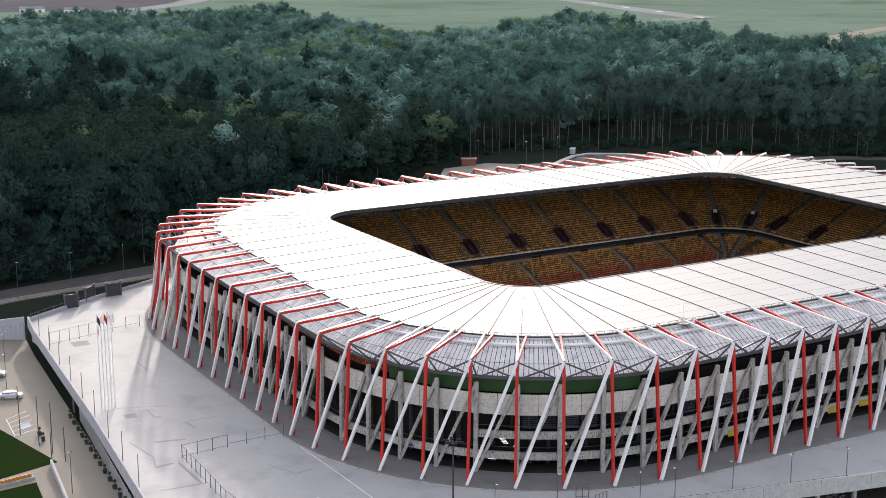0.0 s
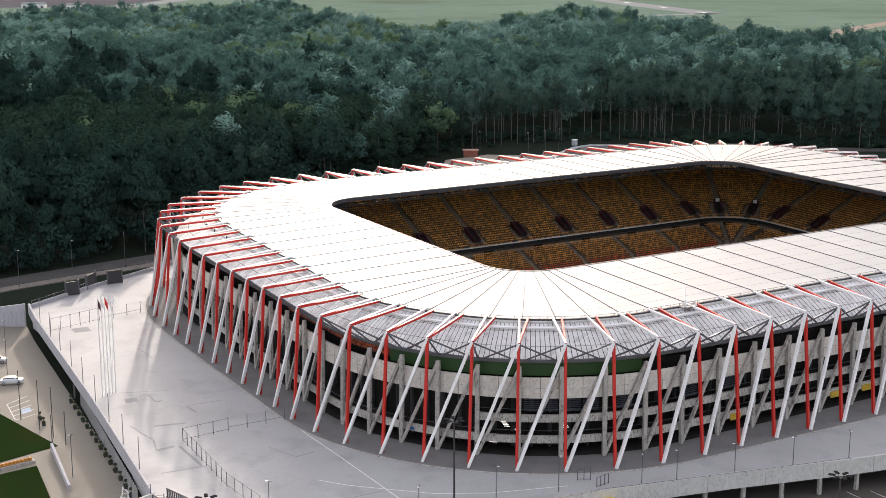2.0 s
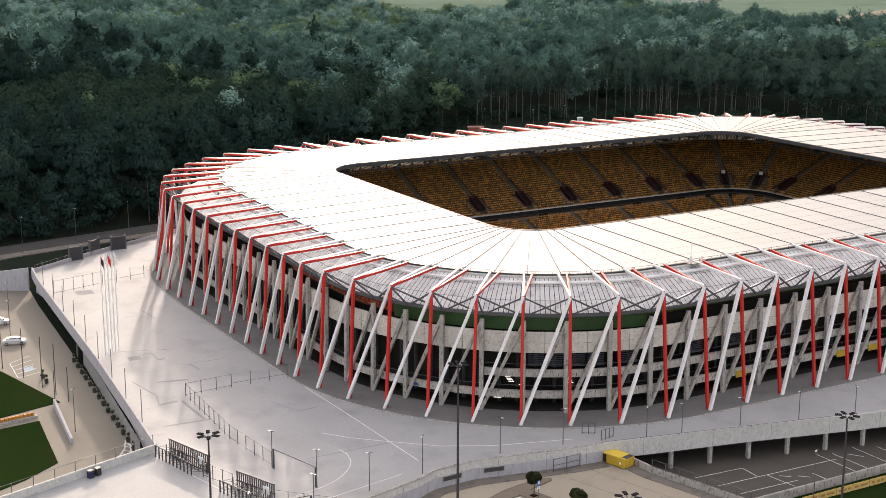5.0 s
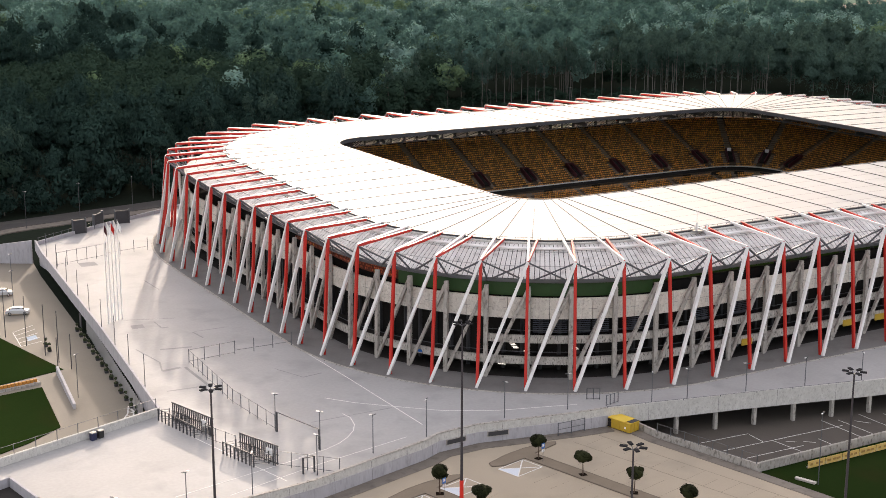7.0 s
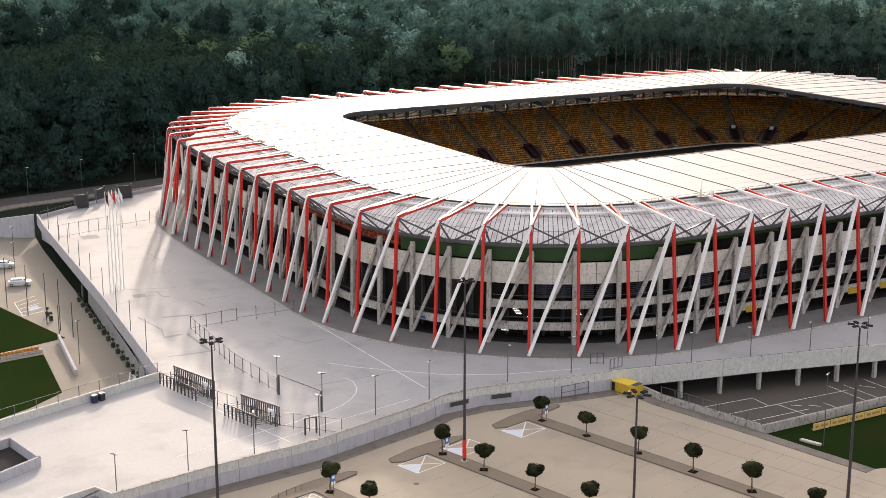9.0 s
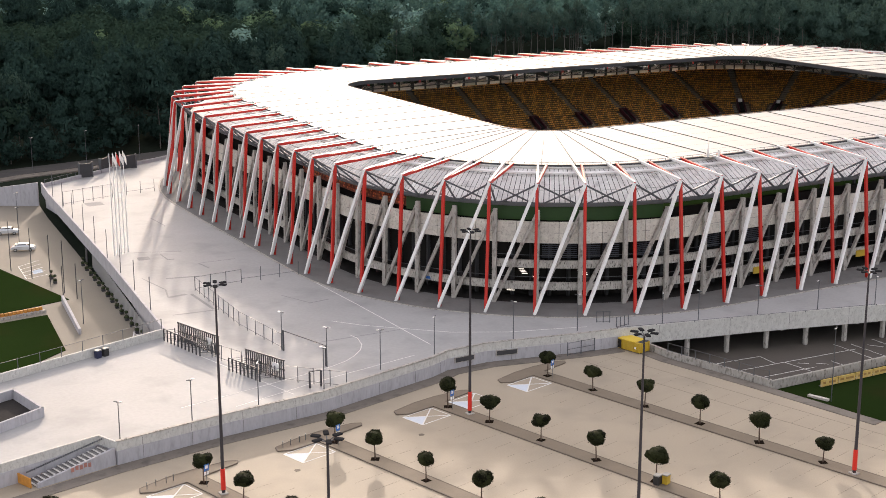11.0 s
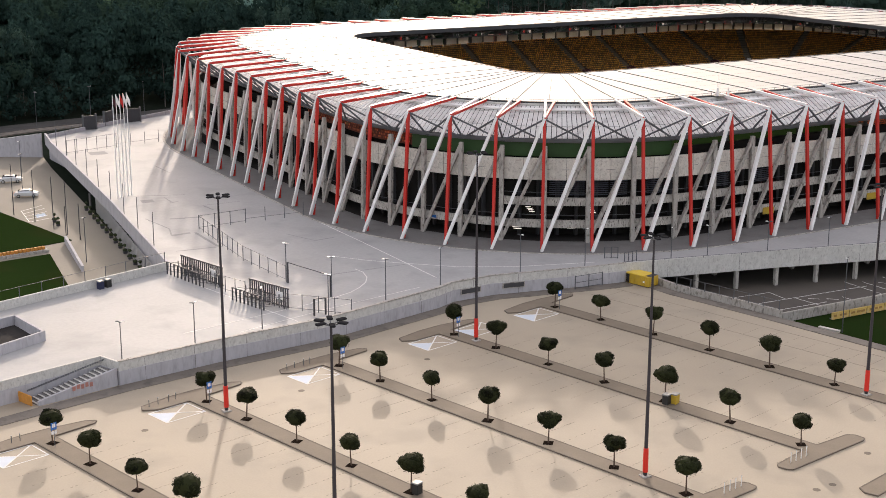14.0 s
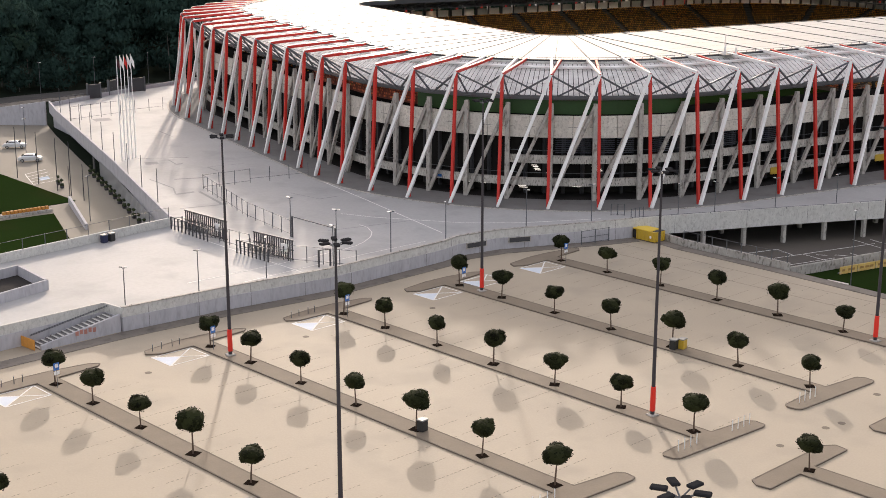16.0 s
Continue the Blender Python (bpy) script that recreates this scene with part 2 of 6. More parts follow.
def prism(name, outline, z0, z1, material, parent=None, label=""):
    """A slab with a plan outline (counter-clockwise) from z0 up to z1."""
    n = len(outline)
    verts = [(x, y, z0) for x, y in outline] + [(x, y, z1) for x, y in outline]
    faces = [list(range(n))[::-1], list(range(n, 2 * n))] + [[i, (i + 1) % n, n + (i + 1) % n, n + i] for i in range(n)]
    return ob_from(name, verts, faces, material, parent, label)


def wall_run(name, pts, z0, z1, thick, material, parent=None, label="", side=1):
    """A wall of even thickness along a plan line; side: which way the thickness goes."""
    pts = [Vector(p) for p in pts]
    offs = []
    for i, p in enumerate(pts):
        a = (pts[i] - pts[i - 1]).normalized() if i else (pts[1] - pts[0]).normalized()
        b = (pts[i + 1] - pts[i]).normalized() if i < len(pts) - 1 else a
        n = Vector((-(a + b).y, (a + b).x)).normalized()
        offs.append(p + n * thick * side)
    outline = [tuple(p) for p in pts] + [tuple(p) for p in reversed(offs)]
    zs = z1 if isinstance(z1, (list, tuple)) else [z1] * len(pts)
    n = len(pts)
    verts, faces = [], []
    for i in range(n):
        verts += [(*pts[i], z0), (*pts[i], zs[i]), (*offs[i], zs[i]), (*offs[i], z0)]
    for i in range(n - 1):
        a, b = 4 * i, 4 * i + 4
        faces += [[a, b, b + 1, a + 1], [a + 1, b + 1, b + 2, a + 2], [a + 2, b + 2, b + 3, a + 3], [a + 3, b + 3, b, a]]
    faces += [[0, 1, 2, 3], [4 * n - 1, 4 * n - 2, 4 * n - 3, 4 * n - 4]]
    return ob_from(name, verts, faces, material, parent, label)


bar_mesh = {}


def bar(name, a, b, w, h, material, parent, label="", up=(0, 0, 1)):
    """A straight box section between two points; alike bars share one mesh."""
    key = (name, material.name)
    if key not in bar_mesh:
        bm = bmesh.new()
        bmesh.ops.create_cube(bm, size=1.0)
        bmesh.ops.bevel(bm, geom=bm.edges[:], offset=0.06, segments=1, affect="EDGES")
        me = bpy.data.meshes.new(name)
        bm.to_mesh(me)
        bm.free()
        me.materials.append(material)
        bar_mesh[key] = me
    a, b = Vector(a), Vector(b)
    d = (b - a)
    z = d.normalized()
    y = Vector(up)
    x = y.cross(z)
    x = x.normalized() if x.length > 1e-4 else Vector((1, 0, 0))
    y = z.cross(x)
    ob = new(name, bar_mesh[key])
    ob.parent = parent
    rot = Matrix((x, y, z)).transposed().to_4x4()
    ob.matrix_basis = Matrix.Translation((a + b) / 2) @ rot @ Matrix.Diagonal((w, h, d.length, 1))
    if label:
        ob["label"] = label
    return ob


# ---- ground ----
PLAZA_Z, LOW_Z = 1.5, -2.5
ground = ob_from("ground", [(-4000, -2500, -2.9), (4000, -2500, -2.9), (4000, 4500, -2.9), (-4000, 4500, -2.9)], [[0, 1, 2, 3]], GROUND)
tagged(ground, "dark earth and undergrowth reaching to the horizon", "ground", kind="structure")
# ---- stadium ----
X1, Y1, RC = 205.0, 166.0, 47.0
NB = 88


def ramp(k, a, b):
    return min(max((k - a) / (b - a), 0.0), 1.0)


def ring(k, d, box=None, rad=None):
    """A point of the rounded plan, k bays on from the near corner and d metres inside the outer feet."""
    x0, x1, y0, y1 = box or (d, X1 - d, d, Y1 - d)
    r = rad if rad is not None else max(RC - d, 4.0)
    k = k % NB
    if k < 3:
        k -= 0.16 * (1 - ramp(k, 0, 3))
    elif k > 73:
        k -= 0.16 * ramp(k, 73, 78)
    k = k % NB

    def arc(cx, cy, a0, f):
        a = radians(a0 - 90 * f)
        return (cx + r * math.cos(a), cy + r * math.sin(a))
    swell = 0.45 * ramp(k, 7, 10) * (1 - ramp(k, 17, 20)) if box is None else 0.0
    if k < 10:
        x, y = arc(x0 + r, y0 + r, -90, k / 10)
        return (x - swell, y)
    wide = r + (7.0 if r > 14 else 0.0)
    if k < 19:
        return (x0 - swell, y0 + r + (y1 - y0 - r - wide) * (k - 10) / 9)
    if k < 29:
        a = radians(180 - 9 * (k - 19))
        return (x0 + wide + wide * math.cos(a) - swell, y1 - wide + wide * math.sin(a))
    if k < 43:
        return (x0 + wide + (x1 - x0 - r - wide) * (k - 29) / 14, y1)
    if k < 53:
        return arc(x1 - r, y1 - r, 90, (k - 43) / 10)
    if k < 63:
        return (x1, y1 - r - (y1 - y0 - 2 * r) * (k - 53) / 10)
    if k < 73:
        return arc(x1 - r, y0 + r, 0, (k - 63) / 10)
    return (x1 - r - (x1 - x0 - 2 * r) * (k - 73) / 15, y0)


def p3(k, d, z):
    return Vector((*ring(k, d), z))


EDGE_RUN = ((0, 13.8), (6.5, 13.7), (8.2, 13.0), (9.5, 12.6), (11, 12.6), (12.5, 13.0), (14, 13.4), (16, 14.0), (19.5, 14.6), (22.5, 15.4), (25, 16.2), (27, 17.2), (29, 17.6), (43, 17.6), (50, 13.8), (NB, 13.8))


def edge_d(k):
    """How far inside the feet the outer roof edge runs."""
    return float(np.interp(k % NB, [q[0] for q in EDGE_RUN], [q[1] for q in EDGE_RUN]))


def skirt_d(k, d):
    """An inset on the skirt, drawn out to meet the roof edge."""
    return d + (edge_d(k) - 13.8) * ramp(d, 6.2, 13.4)


def tip_at(k):
    """The head of a leg: it leans in less along the west side."""
    k = k % NB
    return p3(k, 2.5 - 0.9 * ramp(k, 4, 8) * (1 - ramp(k, 17, 21)), TIP_Z)


def steps_of(k0, k1, n=2):
    return [k0 + i / n for i in range(int((k1 - k0) * n) + 1)]


def sweep(name, profile, material, parent, label="", k0=0, k1=NB, closed=True, n=2, follow=False):
    """Draws a profile of (inset, height) pairs along the plan."""
    ks = steps_of(k0, k1, n)
    whole = k1 - k0 == NB
    if whole:
        ks = ks[:-1]
    m = len(profile)
    verts = [(*ring(k, skirt_d(k, d) if follow else d), z) for k in ks for d, z in profile]
    faces = []
    for i in range(len(ks) if whole else len(ks) - 1):
        a, b = i * m, ((i + 1) % len(ks)) * m
        for j in range(m if closed else m - 1):
            jj = (j + 1) % m
            faces.append([a + j, a + jj, b + jj, b + j])
    if closed and not whole:
        faces += [list(range(m)), list(range(len(verts) - 1, len(verts) - 1 - m, -1))]
    return ob_from(name, verts, faces, material, parent, label)


OPEN = (39.6, 157.0, 42.4, 122.6)
TIP_Z, NODE_D, NODE_Z, EDGE_Z = 20.55, 6.6, 16.5, 21.35
stadium = thing("stadium", "football stadium with red and white raking legs and white roof", "stadium")

# concrete decks
for i in range(2 * NB):
    k = i / 2
    profile = [(6.3, 10.85), (6.3, 13.9), (6.42, 14.1), (6.75, 14.1), (6.75, 10.85)]
    ring_pts = [(*ring(kk, d), z) for kk in (k + 0.006, k + 0.25, k + 0.494) for d, z in profile]
    m = len(profile)
    faces = [[a * m + j, a * m + (j + 1) % m, (a + 1) * m + (j + 1) % m, (a + 1) * m + j] for a in (0, 1) for j in range(m)]
    ob_from("band_panel", ring_pts, faces + [[4, 3, 2, 1, 0], [10, 11, 12, 13, 14]], BAND, stadium)
sweep("band_groove", [(6.285, 12.42), (6.285, 12.47), (6.35, 12.47), (6.35, 12.42)], STRIP, stadium, "thin dark joint along the parapet band")
sweep("band_backing", [(6.76, 10.9), (6.76, 14.0), (6.9, 14.0), (6.9, 10.9)], DARK, stadium)
sweep("deck_edge", [(6.4, 6.95), (6.4, 8.15), (6.8, 8.15), (6.8, 6.95)], DECK_EDGE, stadium, "stained concrete deck edge", k0=19, k1=NB + 5)
sweep("deck_edge", [(6.4, 3.55), (6.4, 4.75), (6.8, 4.75), (6.8, 3.55)], DECK_EDGE, stadium, "stained concrete deck edge")
sweep("deck_rail", [(6.95, 8.75), (6.95, 8.83), (7.03, 8.83), (7.03, 8.75)], STEEL, stadium, "thin steel rail on the deck", k0=19, k1=NB + 5)
sweep("deck_rail", [(6.95, 5.35), (6.95, 5.43), (7.03, 5.43), (7.03, 5.35)], STEEL, stadium, "thin steel rail on the deck")
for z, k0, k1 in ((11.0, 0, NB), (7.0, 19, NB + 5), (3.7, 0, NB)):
    sweep("deck", [(6.8, z), (6.8, z + 0.3), (11.1, z + 0.3), (11.1, z)], SHADE_FLOOR, stadium, k0=k0, k1=k1)
# Columns take the dark steel colour so the shaded deck stays near black.
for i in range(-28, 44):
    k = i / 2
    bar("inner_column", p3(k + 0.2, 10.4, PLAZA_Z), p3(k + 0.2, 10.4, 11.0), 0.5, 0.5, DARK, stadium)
sweep("back_wall", [(11.1, PLAZA_Z), (11.1, 14.25), (11.4, 14.25), (11.4, PLAZA_Z)], SHADE_INNER, stadium, "recessed inner wall coloured near black for shade")
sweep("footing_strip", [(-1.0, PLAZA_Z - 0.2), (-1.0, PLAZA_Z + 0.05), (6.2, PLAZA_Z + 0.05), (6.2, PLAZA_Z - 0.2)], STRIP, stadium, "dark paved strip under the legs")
sweep("undercroft_floor", [(6.2, PLAZA_Z - 0.2), (6.2, PLAZA_Z + 0.06), (11.1, PLAZA_Z + 0.06), (11.1, PLAZA_Z - 0.2)], SHADE_FLOOR, stadium, "undercroft floor coloured near black for shade")
sweep("edge_channel", [(-1.4, PLAZA_Z - 0.2), (-1.4, PLAZA_Z + 0.08), (-1.05, PLAZA_Z + 0.08), (-1.05, PLAZA_Z - 0.2)], CONCRETE, stadium, "pale drainage channel")
sweep("green_screen", [(7.2, 14.2), (7.2, 16.6), (7.5, 16.6), (7.5, 14.2)], GREEN, stadium, "dark green screen above the parapet", k0=1.0, k1=7.5)

# seat backs of the near stand seen over the parapet
sweep("seat_bank", [(9.4, 14.0), (9.9, 16.4), (10.1, 16.4), (9.6, 14.0)], SEAT_BANK, stadium, "dark red-brown bank behind the near seats", k0=7.5, k1=13)
pick = random.Random(5)
for paint, share, label in ((SEAT_YELLOW, 0.12, "small amber seat backs over the parapet"), (SEAT_RED, 0.75, "small red seat backs over the parapet")):
    verts, faces = [], []
    for row in range(4):
        d, z = 9.3 + 0.13 * row, 14.3 + 0.42 * row
        k = 7.5
        while k < 13:
            if pick.random() < share * 0.9:
                o = len(verts)
                for kk, zz in ((k, z), (k + 0.055, z), (k + 0.055, z + 0.32), (k, z + 0.32)):
                    verts.append((*ring(kk, d), zz))
                faces.append([o, o + 1, o + 2, o + 3])
            k += 0.075
    ob_from("near_seating", verts, faces, paint, stadium, label)["kind"] = "stuff"

# stands
UP_D0, UP_Z0, RISE = 34.0, 3.9, 0.385
upper, lower = [], []
ROWS_UP, ROWS_LOW = 27, 14
for i in range(ROWS_UP):
    d, z = UP_D0 - 0.82 * i, UP_Z0 + RISE * i
    upper += [(d, z), (d - 0.82, z)]
upper += [(UP_D0 - 0.82 * ROWS_UP, UP_Z0 - 1.2), (UP_D0, UP_Z0 - 1.2)]
for i in range(ROWS_LOW):
    d, z = 46.0 - 0.8 * i, -1.7 + 0.3 * i
    lower += [(d, z), (d - 0.8, z)]
lower += [(46.0 - 0.8 * ROWS_LOW, -2.6), (46.0, -2.6)]
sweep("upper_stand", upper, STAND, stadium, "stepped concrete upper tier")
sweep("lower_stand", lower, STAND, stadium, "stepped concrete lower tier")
sweep("balcony_front", [(34.5, 4.22), (34.5, 4.5), (34.38, 4.5), (34.38, 4.22)], PARAPET, stadium, "pale concrete balcony front")
# The beam's near-black face stands in for the shaded gap below the balcony.
sweep("balcony_beam", [(34.3, 3.3), (34.3, 4.18), (34.1, 4.18), (34.1, 3.3)], SHADE_INNER, stadium, "beam coloured near black for the shaded gap under the balcony")
sweep("concourse_wall", [(34.0, 1.6), (34.0, 2.9), (33.6, 2.9), (33.6, 1.6)], AISLE, stadium, "brown-grey concourse wall")
sweep("top_wall", [(11.9, 13.2), (11.9, 14.3), (11.5, 14.3), (11.5, 13.2)], SHADE_INNER, stadium, "wall behind the last row, coloured near black for shade", k0=18, k1=NB + 2)


def frame_of(k, d):
    """Place, run and inward direction on the plan."""
    a, b = Vector(ring(k - 0.01, d)), Vector(ring(k + 0.01, d))
    t = (b - a).normalized()
    return (a + b) / 2, t, Vector((t.y, -t.x))


AISLES = [16.3, 18.1, 20.5, 24.0, 27.5, 29.93, 31.8, 33.67, 35.53, 37.4, 39.27, 41.13, 43, 46.3, 49.7, 53, 55, 57, 59, 61]


def off_aisle(k, d):
    """Metres from the nearest aisle's middle, along the row."""
    m = min(abs(k - q) for q in AISLES)
    a, b = Vector(ring(k - 0.05, d)), Vector(ring(k + 0.05, d))
    return m * (b - a).length / 0.1


def seat_rows(name, rows, front_d, front_z, step_d, step_z, k0, k1, material, label, gate=()):
    """Bucket seats in rows along the plan, with gaps for the stairs."""
    verts, faces = [], []
    for i in rows:
        d, z = front_d - step_d * i - 0.35, front_z + step_z * i
        k = k0
        clear = 2.5 if i in gate else 0.92
        while k < k1:
            a, b = Vector(ring(k, d)), Vector(ring(k + 0.02, d))
            run = (b - a).length / 0.02
            t = (b - a).normalized()
            nrm = Vector((-t.y, t.x))
            if off_aisle(k, d) > clear:
                w, o = t * 0.21, len(verts)
                lo, hi = a + nrm * 0.2, a - nrm * 0.16
                for q, zz in ((lo - w, z + 0.38), (lo + w, z + 0.38), (hi + w, z + 0.40), (hi - w, z + 0.40)):
                    verts.append((q.x, q.y, zz))
                hb = a - nrm * 0.24
                for q, zz in ((hb + w * 0.9, z + 0.74), (hb - w * 0.9, z + 0.74)):
                    verts.append((q.x, q.y, zz))
                faces += [[o, o + 1, o + 2, o + 3], [o + 3, o + 2, o + 4, o + 5]]
            k += 0.56 / run
    ob = ob_from(name, verts, faces, material, stadium, label)
    ob["kind"] = "stuff"
    return ob


GATE = (2, 3, 4, 5, 6, 7)
seat_rows("seating", range(0, ROWS_UP), UP_D0, UP_Z0, 0.82, RISE, 16.3, 62, SEAT_YELLOW, "rows of amber yellow plastic seats", GATE)
seat_rows("seating", range(4, ROWS_LOW), 46.0, -1.7, 0.8, 0.3, 21, 60, SEAT_YELLOW, "rows of amber yellow plastic seats")
seat_rows("seating", range(0, 4), 46.0, -1.7, 0.8, 0.3, 21, 60, SEAT_RED, "rows of red plastic seats")


def aisle(k, rows, front_d, front_z, step_d, step_z, wide, shift=0.0):
    """Concrete stairs between two blocks of seats."""
    line = []
    for i in rows:
        d, z = front_d - step_d * i, front_z + step_z * i + 0.06
        line += [(d, z - step_z / 2), (d, z), (d - step_d / 2, z), (d - step_d / 2, z + step_z / 2)]
    verts = []
    for d, z in line:
        c, t, inw = frame_of(k, d)
        for s in (-1, 1):
            q = c + t * (shift + wide * s)
            verts.append((q.x, q.y, z))
    faces = [[2 * i, 2 * i + 1, 2 * i + 3, 2 * i + 2] for i in range(len(line) - 1)]
    ob_from("aisle_stair", verts, faces, AISLE, stadium)


# stair openings in the upper tier
for k in AISLES:
    aisle(k, range(8, ROWS_UP), UP_D0, UP_Z0, 0.82, RISE, 0.85)
    for s in (-1, 1):
        aisle(k, range(1, 8), UP_D0, UP_Z0, 0.82, RISE, 0.5, 1.75 * s)
    if 29 <= k <= 43 or k in (46.3, 49.7, 55, 57, 59):
        aisle(k, range(0, ROWS_LOW), 46.0, -1.7, 0.8, 0.3, 0.55)
    c, t, inw = frame_of(k, 29.6)
    front, back = c + inw * 2.4, c - inw * 2.4
    # No hole is cut; a near-black slab carries the well's shade.
    bar("opening_floor", (*front, 5.25), (*back, 7.45), 1.3, 0.3, SHADE_INNER, stadium, "dark sloping slab standing in for the shaded stair well")
    for s in (-1, 1):
        q = t * 0.85 * s
        bar("opening_wall", (*(front + q), 5.35), (*(back + q), 7.75), 0.4, 0.9, DARK_RED, stadium, "dark red stair wall")
    bar("opening_head", (*(back - t * 1.05), 7.6), (*(back + t * 1.05), 7.6), 0.3, 0.9, DARK_RED, stadium, "dark red stair head")
    # A near-black panel on the wall carries the doorway's shade.
    c, t, inw = frame_of(k + 0.85, 34.06)
    part("doorway", boxes([((c.x, c.y, 2.25), (2.6, 0.16, 1.5), math.atan2(t.y, t.x))]), SHADE_INNER, stadium, "dark panel standing in for a shaded doorway")

for k in (46.3, 49.7):
    c, t, inw = frame_of(k, 29.6)
    back = c - inw * 1.9
    bar("white_sheet", (*(back - t * 0.55), 7.3), (*(back + t * 0.55), 7.3), 0.08, 2.0, WHITE, stadium, "white sheet hung in a stair opening")

pitch = prism("pitch", [(46.6, 46.6), (158.4, 46.6), (158.4, 119.4), (46.6, 119.4)], -2.85, -2.3, TURF)
tagged(pitch, "mown green turf playing field", "pitch", kind="structure")

# roof
sweep("roof_edge_beam", [(13.3, 21.15), (13.3, 21.52), (13.76, 21.52), (13.76, 21.15)], DARK, stadium, "dark steel gutter at the roof edge", follow=True)


def roof_pt(k, f, dz=0.0):
    """A point of the roof, f from its outer to its inner edge, square to the edges."""
    a = Vector(ring(k, edge_d(k)))
    x0, x1, y0, y1 = OPEN
    c = Vector((min(max(a.x, x0 + 9.5), x1 - 9.5), min(max(a.y, y0 + 9.5), y1 - 9.5)))
    b = c + (a - c).normalized() * 9.5
    q = a.lerp(b, f)
    return (q.x, q.y, EDGE_Z + 0.55 * f + dz)


def ring_sheet(name, f0, f1, dz, material, label, n=2, m=6):
    ks = steps_of(0, NB, n)[:-1]
    verts = [roof_pt(k, f0 + (f1 - f0) * j / m, dz) for k in ks for j in range(m + 1)]
    faces = []
    for i in range(len(ks)):
        a, b = i * (m + 1), ((i + 1) % len(ks)) * (m + 1)
        faces += [[a + j, a + j + 1, b + j + 1, b + j] for j in range(m)]
    return ob_from(name, verts, faces, material, stadium, label)


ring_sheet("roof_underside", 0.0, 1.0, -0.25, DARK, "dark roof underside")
for k in range(NB):
    verts, faces = [], []
    m = 8
    for j in range(m + 1):
        for kk in (k + 0.009, k + 0.5, k + 0.991):
            verts.append(roof_pt(kk, j / m, 0.12))
    for j in range(m):
        o = 3 * j
        faces += [[o + 3, o + 4, o + 1, o], [o + 4, o + 5, o + 2, o + 1]]
    n0 = len(verts)
    verts += [(x, y, z - 0.2) for x, y, z in verts]
    for j in range(m):
        o = 3 * j
        faces += [[o, n0 + o, n0 + o + 3, o + 3], [o + 5, n0 + o + 5, n0 + o + 2, o + 2]]
    ob_from("roof_panel", verts, faces, ROOF, stadium)
    sv, sf = [], []
    for j in range(m + 1):
        for kk, dz in ((k - 0.0105, 0.1), (k - 0.0105, 0.2), (k + 0.0105, 0.2), (k + 0.0105, 0.1)):
            sv.append(roof_pt(kk, j / m, dz))
    for j in range(m):
        o = 4 * j
        sf += [[o, o + 1, o + 5, o + 4], [o + 1, o + 2, o + 6, o + 5], [o + 2, o + 3, o + 7, o + 6]]
    ob_from("roof_seam", sv, sf, ROOF_SEAM, stadium)
for f in (0.14, 0.28, 0.42, 0.57, 0.71, 0.85):
    ks = steps_of(0, NB, 2)[:-1]
    verts = [roof_pt(k, f + df, 0.15) for k in ks for df in (-0.002, 0.002)]
    faces = [[2 * i, 2 * i + 1, (2 * i + 3) % len(verts), (2 * i + 2) % len(verts)] for i in range(len(ks))]
    ob_from("roof_joint", verts, faces, ROOF_JOINT, stadium)
# low guard rail round the outer roof edge
bm = bmesh.new()
for i in range(4 * NB):
    a, b = p3(i / 4, edge_d(i / 4) + 0.1, 21.45), p3((i + 1) / 4, edge_d((i + 1) / 4) + 0.1, 21.45)
    add_tube(bm, a, a + Vector((0, 0, 0.3)), 0.05, seg=4)
    add_tube(bm, a + Vector((0, 0, 0.3)), b + Vector((0, 0, 0.3)), 0.03, seg=4)
part("edge_rail", bm, STEEL, stadium, "thin guard rail along the roof edge")["kind"] = "stuff"
# inner edge of the roof
def open_pt(k, out, z):
    x0, x1, y0, y1 = OPEN
    return (*ring(k, 0, (x0 - out, x1 + out, y0 - out, y1 + out), 9.5 + out), z)


ks = steps_of(0, NB, 4)[:-1]
prof = [(-0.25, 21.2), (-0.25, 22.1), (0.1, 22.1), (0.1, 21.2)]
verts = [open_pt(k, d, z) for k in ks for d, z in prof]
faces = [[i * 4 + j, i * 4 + (j + 1) % 4, ((i + 1) % len(ks)) * 4 + (j + 1) % 4, ((i + 1) % len(ks)) * 4 + j] for i in range(len(ks)) for j in range(4)]
ob_from("roof_inner_edge", verts, faces, DARK, stadium, "dark steel inner roof edge")
bm = bmesh.new()
ks = steps_of(0, NB, 2)[:-1]
for i, k in enumerate(ks):
    k2 = ks[(i + 1) % len(ks)]
    add_tube(bm, open_pt(k, 2.5, 19.6), open_pt(k2, 2.5, 19.6), 0.12, seg=4)
    add_tube(bm, open_pt(k, 2.5, 19.6), open_pt(k2, 0.1, 21.4), 0.08, seg=4)
    add_tube(bm, open_pt(k, 0.1, 21.4), open_pt(k, 2.5, 19.6), 0.08, seg=4)
part("roof_truss", bm, STEEL, stadium, "grey steel lattice under the roof edge")
for k in range(0, NB, 2):
    a = Vector(open_pt(k, 3.0, 19.8))
    b = Vector(open_pt(k, 24.0, 19.6))
    bar("roof_girder", a, b, 0.3, 0.9, STEEL, stadium)

# antenna posts on the roof edge
mast = thing("roof_antenna", "small white antenna posts standing on the roof edge", "antenna", at=(53.6, 12.3, 21.5))
